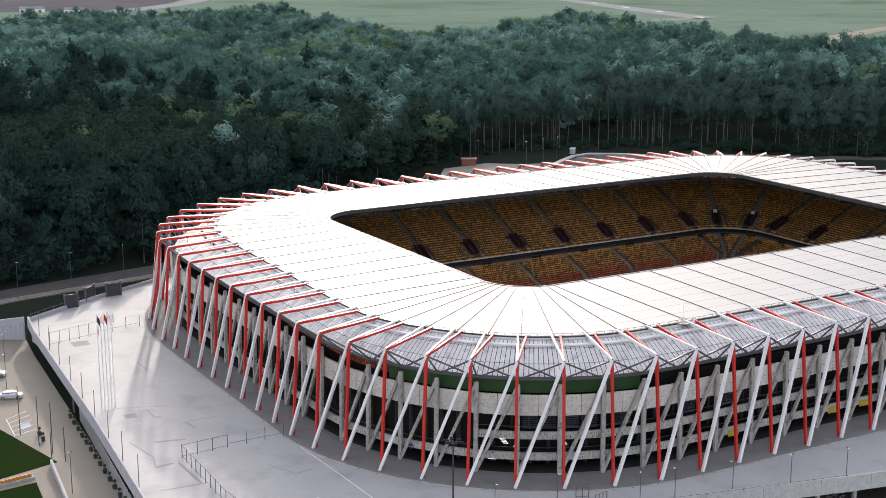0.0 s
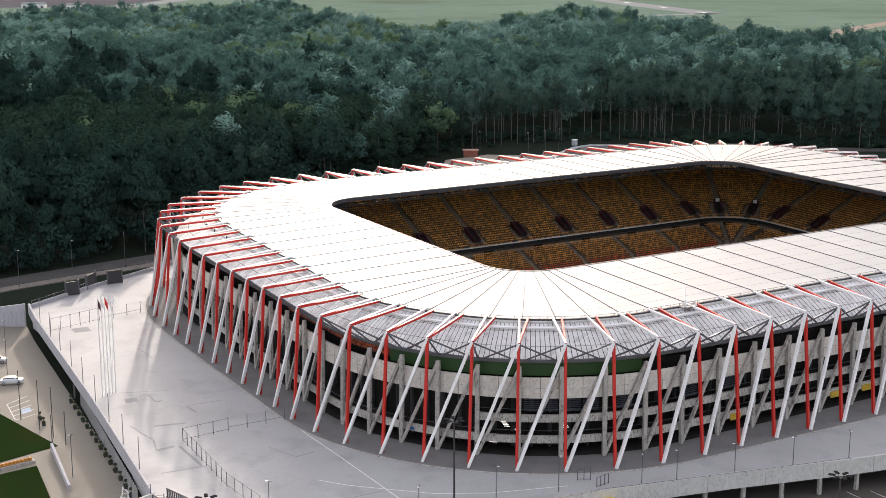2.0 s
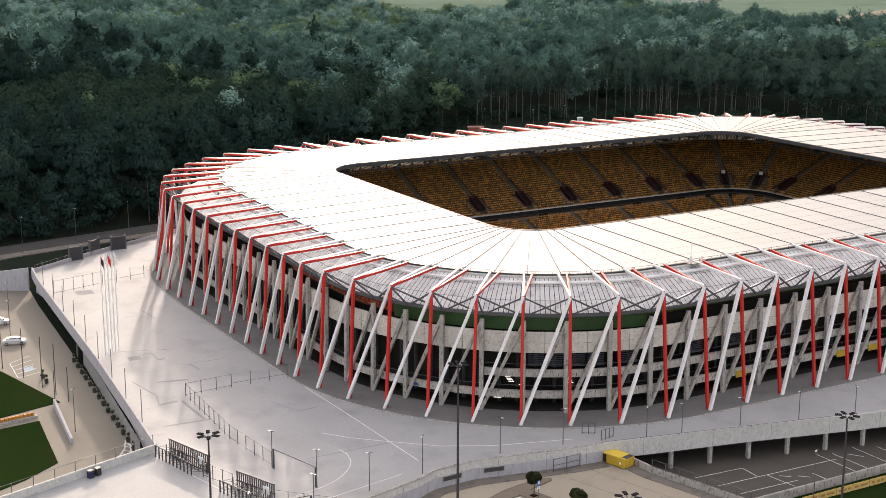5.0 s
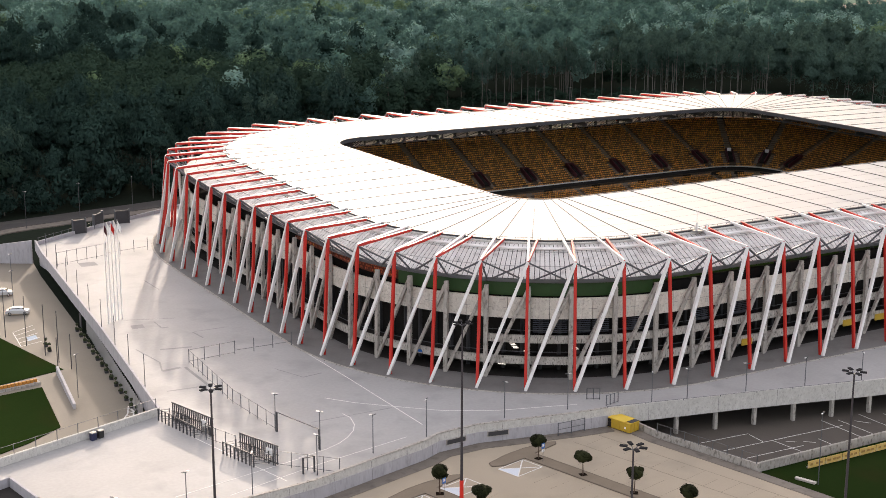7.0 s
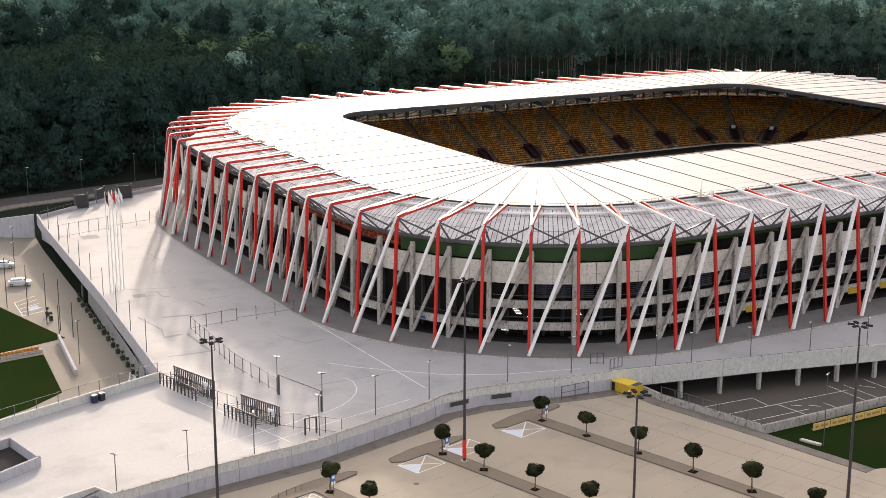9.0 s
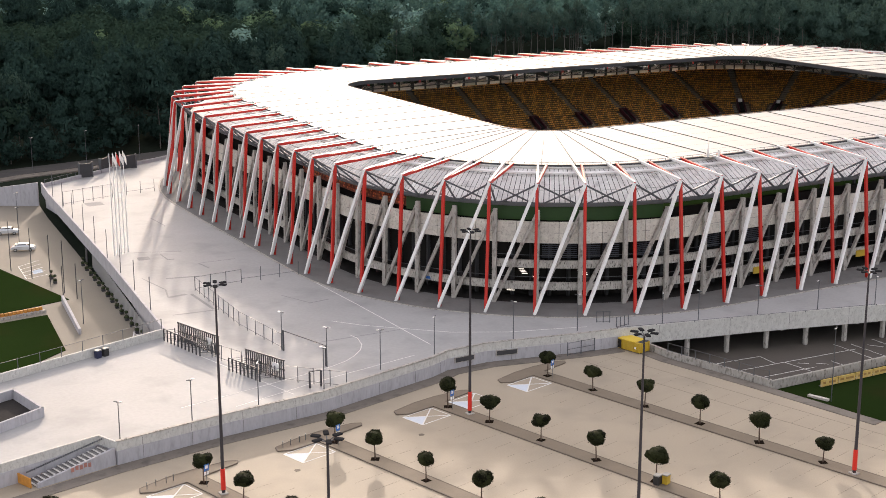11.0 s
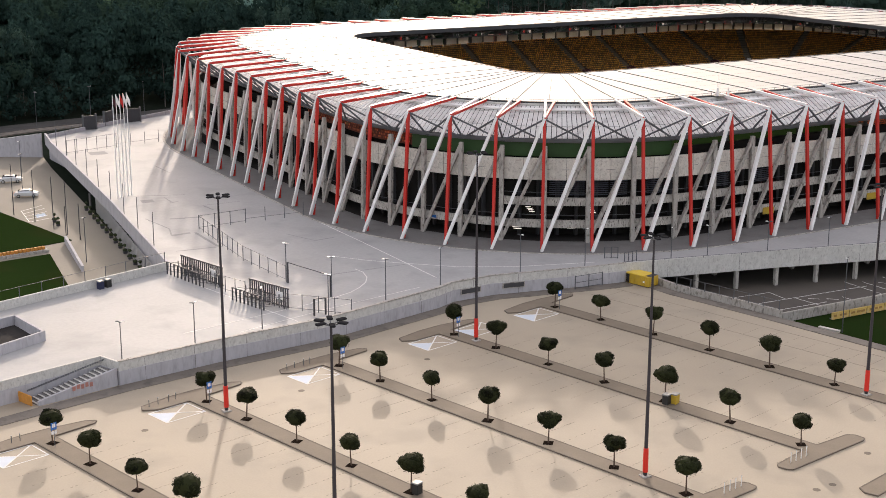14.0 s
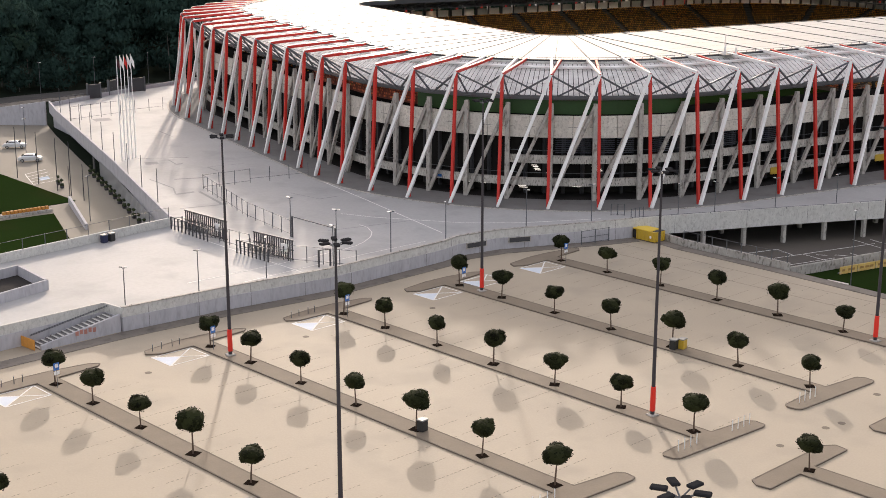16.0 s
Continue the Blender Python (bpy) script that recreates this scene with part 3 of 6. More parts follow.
for dx, dy, h, r in ((0.0, 0.0, 1.3, 0.22), (1.9, -0.3, 1.1, 0.18), (0.5, 0.6, 3.2, 0.05)):
    bm = bmesh.new()
    add_tube(bm, (dx, dy, 0), (dx, dy, h), r, r * 0.8, 8)
    part("post", bm, WHITE, mast)
part("foot_plate", boxes([((0.9, 0.1, 0.03), (2.8, 1.2, 0.08))]), STEEL, mast)

# legs, rafters and bracing
for k in range(NB):
    tip, foot, nxt = tip_at(k), p3(k, 0.45, PLAZA_Z), p3(k + 1, -0.1, PLAZA_Z)
    out = p3(k, 0, 0) - p3(k, 2, 0)
    bar("red_leg", tip, foot, 0.43, 0.46, RED, stadium, up=out)
    bar("white_leg", tip + Vector((0, 0, 0.1)), nxt, 0.46, 0.5, WHITE, stadium, up=out)
    bar("white_rafter", tip + Vector((0, 0, 0.15)), p3(k + 0.10, edge_d(k) + 0.4, EDGE_Z + 0.25), 0.34, 0.42, WHITE, stadium)
    bar("red_rafter", tip + Vector((0, 0, 0.05)), p3(k - 0.17, edge_d(k) + 0.1, EDGE_Z + 0.1), 0.36, 0.42, RED, stadium)
    node, node2, tip2 = p3(k, NODE_D, NODE_Z), p3(k + 1, NODE_D, NODE_Z), tip_at(k + 1)
    bar("brace", tip, node2, 0.24, 0.24, STEEL, stadium)
    bar("brace", node, tip2, 0.24, 0.24, STEEL, stadium)
    bar("ring_tube", node, node2, 0.22, 0.22, STEEL, stadium)
    bar("strut", tip, node, 0.22, 0.22, STEEL, stadium)
    base, base2 = p3(k, 5.6, PLAZA_Z), p3(k + 1, 5.6, PLAZA_Z)
    bar("concrete_column", base, p3(k, 5.9, NODE_Z - 0.5), 0.65, 0.6, CONCRETE, stadium, up=out)
    bar("concrete_raker", base2, p3(k, 5.9, NODE_Z - 0.7), 0.5, 0.5, CONCRETE, stadium, up=out)

# glazed skirt: the panes of the near bays one by one, the rest joined
def pane(k, c, r, cols=8, rows=3):
    ka, kb = k + (c + 0.075) / cols, k + (c + 0.925) / cols
    fa, fb = ((0.0, 0.31, 0.72)[r] + 0.008, (0.31, 0.72, 1.0)[r] - 0.008)
    v = []
    for dz in (0.0, -0.06):
        for kk, ff in ((ka, fa), (kb, fa), (kb, fb), (ka, fb)):
            v.append((*ring(kk, skirt_d(kk, 6.2 + 6.9 * ff)), 17.1 + 4.0 * ff ** 0.85 + dz))
    return v, [[3, 2, 1, 0], [0, 1, 5, 4], [1, 2, 6, 5], [2, 3, 7, 6], [3, 0, 4, 7]]


NEAR = [NB - 5, NB - 4, NB - 3, NB - 2, NB - 1, 0, 1, 2, 3, 4, 5, 6]
rest_v, rest_f = [], []
for k in range(NB):
    if k in NEAR:
        frame_bar = bar("skirt_frame", p3(k, 6.1, 16.95), p3(k + 1, 6.1, 16.95), 0.12, 0.2, STEEL, stadium)
    for c in range(8):
        for r in range(3):
            v, f = pane(k, c, r)
            if k in NEAR:
                ob_from("pane", v, f, GLAZING, stadium)
            else:
                o = len(rest_v)
                rest_v += v
                rest_f += [[q + o for q in g] for g in f]
ob_from("skirt_glazing", rest_v, rest_f, GLAZING, stadium, "pale translucent panes of the skirt")["kind"] = "stuff"
# Full dark sheet added to stop sun leaking between panes; shows as mullions.
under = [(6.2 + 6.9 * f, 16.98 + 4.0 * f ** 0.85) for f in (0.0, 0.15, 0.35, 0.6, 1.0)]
sweep("skirt_lining", under + [(d, z - 0.06) for d, z in under[::-1]], DARK, stadium, "dark sheet added behind the panes to block sun, showing as mullions", n=4, follow=True)
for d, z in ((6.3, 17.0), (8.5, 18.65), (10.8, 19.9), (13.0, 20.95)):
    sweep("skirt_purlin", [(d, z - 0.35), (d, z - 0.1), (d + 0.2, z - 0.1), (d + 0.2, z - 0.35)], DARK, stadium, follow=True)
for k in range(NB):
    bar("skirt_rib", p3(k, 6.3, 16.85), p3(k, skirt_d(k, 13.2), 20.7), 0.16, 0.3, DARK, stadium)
    bar("rear_post", p3(k, 11.9, 14.2), p3(k, 11.9, 20.6), 0.5, 0.4, DARK, stadium)
for k in (NB - 1.74, NB - 4.74, NB - 5.74):
    bar("notice_board", p3(k, 6.3, 3.75), p3(k + 0.3, 6.3, 3.75), 0.1, 1.1, YELLOW, stadium, "yellow notice board")
bar("notice_board", p3(6.7, 6.3, 4.0), p3(6.83, 6.3, 4.0), 0.1, 0.4, BLUE, stadium, "small blue notice board")
for k, z, n, wd in ((4.34, 6.35, 4, 0.14), (4.0, 5.2, 2, 0.12), (2.85, 6.3, 4, 0.16), (6.0, 3.2, 1, 0.1), (5.62, 3.2, 1, 0.14), (4.6, 3.15, 2, 0.2), (3.25, 3.2, 1, 0.22)):
    for i in range(n):
        kk = k - 0.03 * i
        bar("strip_light", p3(kk, 8.0, z - 0.24 * i), p3(kk + wd, 8.0, z - 0.24 * i), 0.1, 0.1, GLOW_SLAT, stadium, "glowing slat added for a bright patch inside the dark deck")
# louvred screens between the columns
for k in (1.2, 2.05, 2.5, 3.05, 3.5, -0.6, -1.7):
    louvre = bar("louvre_frame", p3(k, 7.6, 8.4), p3(k + 0.4, 7.6, 8.4), 0.1, 0.12, LOUVRE, stadium)
    for i in range(7):
        bar("louvre_slat", p3(k, 7.6, 8.7 + 0.3 * i), p3(k + 0.4, 7.6, 8.7 + 0.3 * i), 0.22, 0.1, LOUVRE, stadium)
sweep("skirt_gutter", [(11.3, 20.4), (11.3, 20.65), (11.65, 20.8), (11.65, 20.5)], WHITE, stadium, "pale pipe along the glazing", follow=True)
sweep("edge_gutter", [(12.75, 20.95), (12.75, 21.2), (13.4, 21.25), (13.4, 21.0)], PARAPET, stadium, "pale gutter under the roof edge", follow=True)
sweep("skirt_lip", [(6.0, 16.7), (6.0, 17.05), (6.3, 17.05), (6.3, 16.7)], STEEL, stadium)
# pale sheets added for the bright gaps between the posts behind the last row
for k in range(17, 63):
    bar("rear_pane", p3(k + 0.07, 11.72, 15.3), p3(k + 0.46, 11.72, 15.3), 0.05, 1.7, GAP_FILL, stadium)
    bar("rear_pane", p3(k + 0.54, 11.72, 15.3), p3(k + 0.93, 11.72, 15.3), 0.05, 1.7, GAP_FILL, stadium)
    bar("rear_mullion", p3(k + 0.5, 11.8, 14.3), p3(k + 0.5, 11.8, 17.0), 0.3, 0.25, DARK, stadium)

# ---- plaza, parking and walls ----
FRONT = [(-80.0, -17.9), (-62.6, -13.2), (-50.9, -10.0), (-49.7, -13.1), (-37.5, -11.0), (-23.3, -9.4), (-5.1, -4.3), (-2.0, -2.8), (4.3, -2.5), (18.4, -5.2), (23.6, -5.8)]
RIGHT = [(23.6, -5.8), (36.2, -8.5), (45.4, -10.4), (64.2, -15.1), (110.0, -24.0), (160.0, -26.0), (225.0, -22.0)]
LEFT = [(-80.0, 8.0), (-56.5, 16.8), (-44.7, 21.0), (-31.6, 25.6), (-27.0, 71.0), (-22.3, 128.0), (-20.8, 140.0)]
plaza_outline = FRONT[:-1] + RIGHT + [(225.0, 190.0), (60.0, 178.0), (24.0, 166.5), (-4.0, 151.0), (-20.8, 140.0)] + LEFT[::-1][1:]


def holed(name, outer, inner, z0, z1, material):
    """A slab with a plan outline and a hole."""
    bm = bmesh.new()
    loops = []
    for z in (z0, z1):
        edges = []
        for pts in (outer, inner):
            vs = [bm.verts.new((x, y, z)) for x, y in pts]
            loops.append(vs)
            edges += [bm.edges.new((vs[i], vs[(i + 1) % len(vs)])) for i in range(len(vs))]
        bmesh.ops.triangle_fill(bm, use_beauty=True, use_dissolve=False, edges=edges)
    for lo, hi in ((loops[0], loops[2]), (loops[1], loops[3])):
        for i in range(len(lo)):
            j = (i + 1) % len(lo)
            bm.faces.new([lo[i], lo[j], hi[j], hi[i]])
    bmesh.ops.recalc_face_normals(bm, faces=bm.faces[:])
    return part(name, bm, material)


HOLE = [ring(k, 15.2) for k in range(NB)]
HOLE2 = [ring(k, 16.5) for k in range(NB)]
plaza = holed("plaza", plaza_outline, HOLE, 0.6, PLAZA_Z, PLAZA)
tagged(plaza, "pale grey paved plaza deck round the stadium, worn and patched", "plaza", kind="structure")
under = holed("pavement", FRONT[:-1] + [(24.0, -5.0), (26.0, 2.0), (225.0, 2.0), (225.0, 188.0), (60.0, 176.0), (24.0, 165.0), (-4.0, 149.5), (-20.2, 139.5)] + [(x + (2.6 if y > 27 else 0.4), y) for x, y in LEFT[::-1][1:]], HOLE2, -2.85, 0.59, WALL_CONCRETE)
tagged(under, "concrete substructure under the plaza deck", "substructure", kind="structure")
w = wall_run("wall_front", [(x, y - 0.18) for x, y in FRONT], -0.3, 1.62, 0.5, WALL_CONCRETE)
tagged(w, "long grey concrete retaining wall with streaked face", "wall", kind="structure")
w = wall_run("wall_parapet", [(x, y - 0.06) for x, y in FRONT], 1.62, [2.65, 2.65, 2.65, 2.65, 2.65, 2.68, 2.6, 2.6, 2.65, 2.7, 2.7], 0.35, PARAPET)
tagged(w, "paler stained concrete parapet set back on the retaining wall", "parapet", kind="structure")
w = wall_run("wall_right", [(x, y - 0.06) for x, y in RIGHT], 0.2, 2.72, 0.4, PARAPET)
tagged(w, "concrete parapet along the raised plaza edge", "parapet", kind="structure")
w = wall_run("wall_left", [(x - 0.06, y) for x, y in LEFT[3:]], 0.3, 2.65, 0.35, WALL_CONCRETE, side=-1)
tagged(w, "grey concrete parapet along the plaza drop", "parapet", kind="structure")
w = wall_run("wall_wing", [(x - 0.03, y + 0.06) for x, y in LEFT[:4]], -2.8, 2.65, 0.35, PARAPET, side=-1)
tagged(w, "concrete parapet wall with a thin post railing", "parapet", kind="structure")
cop = wall_run("trim", [(x, y - 0.10) for x, y in FRONT[3:]], 2.7, 2.78, 0.45, CONCRETE)
tagged(cop, "pale concrete coping", "coping", kind="structure")


def wall_joints(parent, run, step, z0, z1, off):
    """Upright joints in a long wall, as thin dark strips set into its face."""
    for i in range(len(run) - 1):
        a, b = Vector(run[i]), Vector(run[i + 1])
        d = b - a
        n = Vector((d.y, -d.x)).normalized() * off
        for j in range(max(1, int(d.length / step))):
            q = a + d * (j + 0.5) / max(1, int(d.length / step)) + n
            part("joint", boxes([((q.x, q.y, (z0 + z1) / 2), (0.045, 0.02, z1 - z0), math.atan2(d.y, d.x))]), STRIP, parent)


wall_joints(bpy.data.objects["wall_front"], FRONT[3:], 6.0, 0.0, 1.6, 0.18)
wall_joints(bpy.data.objects["wall_parapet"], FRONT[3:], 6.0, 1.65, 2.55, 0.06)
wall_joints(bpy.data.objects["wall_right"], RIGHT[:5], 7.0, 0.25, 2.7, 0.06)

parking = prism("parking", [(-120.0, -170.0), (90.0, -170.0), (42.0, -47.0), (34.4, -45.0), (30.9, -29.2), (28.8, -20.6), (26.9, -13.4), (26.5, -7.0), (25.2, -6.2)] + FRONT[::-1] + [(-120.0, -34.0)], -2.85, 0.0, PARKING)
tagged(parking, "beige concrete sett car park surface", "car park", kind="structure")
strip = wall_run("pavement", [(-88.0, -23.4), (-60.0, -16.0), (-49.9, -13.4)] + [(x, y - 0.19) for x, y in FRONT[4:]], 0.0, 0.06, 2.1, MARGIN, side=-1)
tagged(strip, "darker strip along the foot of the retaining wall", "pavement", kind="structure")

# parking rows
edge_strip = wall_run("pavement", [(26.3, -7.2), (26.8, -13.4), (28.7, -20.6), (30.8, -29.2), (34.3, -45.0)], 0.0, 0.07, 1.8, MARGIN, side=-1)
tagged(edge_strip, "dark paved margin along the low wall", "pavement", kind="structure")
RD, RE = Vector((0.258, -0.966)), Vector((0.966, 0.258))
R1 = Vector((-58.5, -33.4))
ROW_ANG = math.atan2(RD.y, RD.x)


def lot(r, s, o=0.0):
    """A point of the car park: row r, s metres down the row, o metres to its side."""
    q = R1 + Vector((17.15, 3.75)) * (r - 1) + RE * o + RD * s
    return (q.x, q.y)


def island(pts):
    """A raised planting strip with a kerb all round."""
    isl = thing("planting_island", "raised brown paved strip with kerb darkened for shade in the car park", "traffic island", "islands in the car park")
    prism("paving", pts, 0.0, 0.12, ISLAND, isl)
    n = len(pts)
    for i in range(n):
        a, b = Vector(pts[i]), Vector(pts[(i + 1) % n])
        bar("kerb", (*a, 0.07), (*b, 0.07), 0.12, 0.14, KERB, isl)
    return isl


def ccw(pts):
    area = sum(a[0] * b[1] - b[0] * a[1] for a, b in zip(pts, pts[1:] + pts[:1]))
    return pts if area > 0 else pts[::-1]


HEAD = [(-8.6, -1.1), (-8.7, -5.0), (-9.6, -6.3), (-10.6, -5.8), (-11.1, -2.0), (-11.0, 1.4), (-10.3, 5.4), (-9.6, 6.3), (-9.1, 5.8), (-8.8, 1.1)]
FOOT = [(42.6, 1.1), (43.2, 5.6), (43.9, 6.1), (44.9, 6.0), (45.1, 5.4), (44.3, -5.7), (43.9, -6.1), (43.0, -6.2), (42.6, -5.8), (42.4, -1.1)]
ENDS = {0: 46, 1: 46, 2: 45.6, 3: 45.6, 4: 45.8, 5: 60}
for r in range(0, 6):
    s1 = ENDS[r]
    head = [(r, *q) for q in HEAD]
    if r in (2, 3, 4):
        foot = [(r, *q) for q in FOOT]
    else:
        foot = [(r, s1, 1.1), (r, s1, -1.1)]
    island(ccw([lot(*q) for q in head + foot]))
island(ccw([lot(*q) for q in [(3, 51.1, -5.0), (3, 51.1, 5.4), (3, 51.9, 6.4), (3, 53.1, 6.2), (3, 53.1, 1.1), (3, 95, 1.1), (3, 95, -1.1), (3, 53.1, -1.1), (3, 53.1, -5.4), (3, 51.9, -5.6)]]))
island(ccw([lot(*q) for q in [(4, 50.8, -5.0), (4, 50.8, 5.4), (4, 51.6, 6.4), (4, 52.8, 6.2), (4, 52.8, 1.1), (4, 95, 1.1), (4, 95, -1.1), (4, 52.8, -1.1), (4, 52.8, -5.4), (4, 51.6, -5.6)]]))

# stall lines in darker setts and the hatched bays
chance = random.Random(21)


def stall_line(a, b, n):
    """A faint broken row of darker setts."""
    a, b = Vector(a), Vector(b)
    items = []
    for i in range(n):
        if chance.random() < 0.22:
            continue
        q = a.lerp(b, (i + 0.5) / n)
        items.append(((q.x, q.y, 0.004), (0.26, 0.07, 0.008), ROW_ANG + math.pi / 2))
    part("stall_line", boxes(items), STALL, parking)


for r in range(0, 6):
    for side in (-1, 1):
        for j in range(1, 18 if r != 5 else 22):
            s = -5.0 + 2.78 * j
            if s > ENDS[r] - 3:
                continue
            a, b = lot(r, s, side * 1.3), lot(r, s, side * 6.4)
            stall_line(a, b, 11)


for j in range(0, 18):
    a, b = lot(5, -6.0 + 2.78 * j, 8.2), lot(5, -6.0 + 2.78 * j, 12.6)
    stall_line(a, b, 9)
for o in (8.2, 12.7):
    bar("channel_line", (*lot(5, -8.0, o), 0.005), (*lot(5, 46.0, o), 0.005), 0.08, 0.01, STALL, parking)
for px, py in (lot(2, -3.0, 9.5), lot(3, -2.0, 9.0), lot(1, -4.0, 8.5), lot(3, 48.5, 3.0), lot(3, 49.0, 9.5), lot(4, 48.6, -6.0), lot(4, 47.0, 3.0)):
    bm = bmesh.new()
    add_tube(bm, (px, py, 0.0), (px, py, 0.012), 0.36, 0.36, 12)
    part("manhole_cover", bm, KERB, parking, "dark round manhole cover")


def hatched_bay(r, o):
    bay = thing("hatched_bay", "white painted triangle-hatched reserved parking bay", "road marking", "hatched bays", "structure")
    c = [lot(r, -8.5, o), lot(r, -5.0, o), lot(r, -5.0, o + 4.7), lot(r, -8.5, o + 4.7)]
    c3 = [Vector((*q, 0.008)) for q in c]
    mid = (c3[0] + c3[2]) / 2
    for i in range(4):
        bar("painted_line", c3[i], c3[(i + 1) % 4], 0.14, 0.012, MARK, bay)
    bar("painted_line", c3[0], c3[2], 0.16, 0.012, MARK, bay)
    bar("painted_line", c3[1], c3[3], 0.16, 0.012, MARK, bay)
    ob_from("painted_triangle", [tuple(c3[0]), tuple(c3[1]), tuple(mid)], [[0, 1, 2]], mat("faded_blue_marking", (0.60, 0.65, 0.72), 0.8, 0.1, 1.0, 8.0), bay, "faded pale blue triangle")


for r in range(1, 6):
    hatched_bay(r, -6.3)
hatched_bay(4, 1.4)


# ---- ball trees ----
def leaf_cloud(rx, rz, n, size, seed, lumps=9):
    """Small leaf blades on an uneven round crown."""
    rnd = random.Random(seed)
    bm = bmesh.new()
    cores = [(Vector((0, 0, 0)), 0.80)]
    for _ in range(lumps):
        a, h = rnd.uniform(0, 6.283), rnd.uniform(-0.6, 0.75)
        q = math.sqrt(1 - h * h)
        cores.append((Vector((math.cos(a) * q, math.sin(a) * q, h)) * 0.5, rnd.uniform(0.36, 0.5)))
    for c, r in cores:
        res = bmesh.ops.create_icosphere(bm, subdivisions=2, radius=r * 0.93, matrix=Matrix.Translation(c))
        for v in res["verts"]:
            v.co += v.co.normalized() * noise.noise(v.co * 5 + Vector((seed, 0, 0))) * 0.12
    for _ in range(n):
        c, r = cores[rnd.randrange(len(cores))]
        a, h = rnd.uniform(0, 6.283), rnd.uniform(-1, 1)
        q = math.sqrt(1 - h * h)
        d = Vector((math.cos(a) * q, math.sin(a) * q, h))
        p = c + d * r * rnd.uniform(0.9, 1.06)
        t = d.cross(Vector((rnd.uniform(-1, 1), rnd.uniform(-1, 1), rnd.uniform(-1, 1)))).normalized()
        u = d.cross(t)
        t = (t + d * rnd.uniform(-0.7, 0.7)) * size * rnd.uniform(0.6, 1.3)
        u = (u + d * rnd.uniform(-0.4, 0.4)) * size * 0.6
        vs = [bm.verts.new(p - t), bm.verts.new(p + u), bm.verts.new(p + t), bm.verts.new(p - u)]
        bm.faces.new(vs)
    for v in bm.verts:
        v.co.x *= rx
        v.co.y *= rx
        v.co.z *= rz
    return bm


def ball_tree(seed, label):
    tree = thing("ball_tree", label, "tree", "ball trees in the car park")
    rnd = random.Random(seed)
    bm = bmesh.new()
    lean = Vector((rnd.uniform(-0.12, 0.12), rnd.uniform(-0.12, 0.12), 0))
    add_tube(bm, (0, 0, -0.05), lean * 0.5 + Vector((0, 0, 1.0)), 0.085, 0.07)
    add_tube(bm, lean * 0.5 + Vector((0, 0, 0.98)), lean + Vector((0, 0, 2.0)), 0.07, 0.055)
    for j in range(5):
        a = j * 1.26 + rnd.uniform(-0.3, 0.3)
        add_tube(bm, lean + Vector((0, 0, 1.9)), lean + Vector((0.6 * math.cos(a), 0.6 * math.sin(a), 2.6)), 0.04, 0.015, 5)
    part("trunk", bm, BARK, tree)
    crown = part("crown", leaf_cloud(rnd.uniform(1.22, 1.38), rnd.uniform(1.02, 1.16), 1000, 0.085, seed), LEAF, tree)
    crown.location = lean + Vector((0, 0, 2.62))
    pit = part("tree_pit", boxes([((0, 0, 0.015), (0.95, 0.95, 0.03), ROW_ANG)]), SOIL, tree, "dark soil square")
    return tree


TREE_LABELS = ("small clipped ball tree with a thin stem in a kerbed island", "small round-crowned tree with dark green leaves in a soil square")
kinds = [ball_tree(s, TREE_LABELS[s % 2]) for s in range(5)]
spots = []
for r, idx in ((0, (0, 1, 2)), (1, (-1, 0, 1, 2, 3)), (2, (-1, 0, 1, 2, 3, 4, 5)), (3, (-1, 0, 1, 2, 3, 4, 5)), (4, (-1, 0, 1, 2, 3, 4, 5)), (5, (-1, 0, 1, 2, 3, 4))):
    for i in idx:
        spots.append(lot(r, 8.3 * i + (0.6 if r == 5 else 0.0) if i >= 0 else -7.1))
spots.append(lot(3, 53.3))
tr = random.Random(7)
for n, (x, y) in enumerate(spots):
    m = Matrix.LocRotScale((x, y, 0.12), Euler((0, 0, tr.uniform(0, 6.28))), None)
    sc = tr.uniform(0.9, 1.12)
    if n < 5:
        kinds[n].matrix_basis = m
        kinds[n].scale = (sc, sc, sc)
    else:
        src = kinds[tr.randrange(5)]
        keep = src.scale.copy()
        src.scale = (sc, sc, sc * tr.uniform(0.94, 1.06))
        copy_thing(src, m)
        src.scale = keep


# ---- lamps, signs and racks in the car park ----
def mast_lamp(x, y, red, height=23.0):
    lamp = thing("mast_lamp", "tall grey steel car park lamp with six flat heads", "street lamp", "tall car park lamps", at=(x, y, 0.0))
    bm = bmesh.new()
    add_tube(bm, (0, 0, 0), (0, 0, height - 0.3), 0.20, 0.09, 10)
    part("pole", bm, mat("pole_grey", (0.055, 0.05, 0.055), 0.6, 0.12, 0.5, 4.0, 0.05, spec=0.2), lamp)
    if red:
        bm = bmesh.new()
        add_tube(bm, (0, 0, 0.55), (0, 0, 2.9), 0.26, 0.245, 10)
        part("red_band", bm, mat("signal_red", (0.75, 0.03, 0.015), 0.5, 0.1), lamp, "bright red painted band")
    part("base_plate", boxes([((0, 0, 0.1), (0.9, 0.9, 0.25))], 0.04), CONCRETE, lamp)
    for j in range(6):
        a = j * math.pi / 3 + 0.2
        d = Vector((math.cos(a), math.sin(a), 0))
        bm = bmesh.new()
        add_tube(bm, (0, 0, height - 0.35), d * 0.6 + Vector((0, 0, height - 0.1)), 0.045, 0.045, 5)
        part("arm", bm, STEEL, lamp)
        head = boxes([(d * 0.92 + Vector((0, 0, height)), (0.74, 0.42, 0.16), a)], 0.05)
        part("lamp_head", head, HEAD_GREY, lamp)
    return lamp


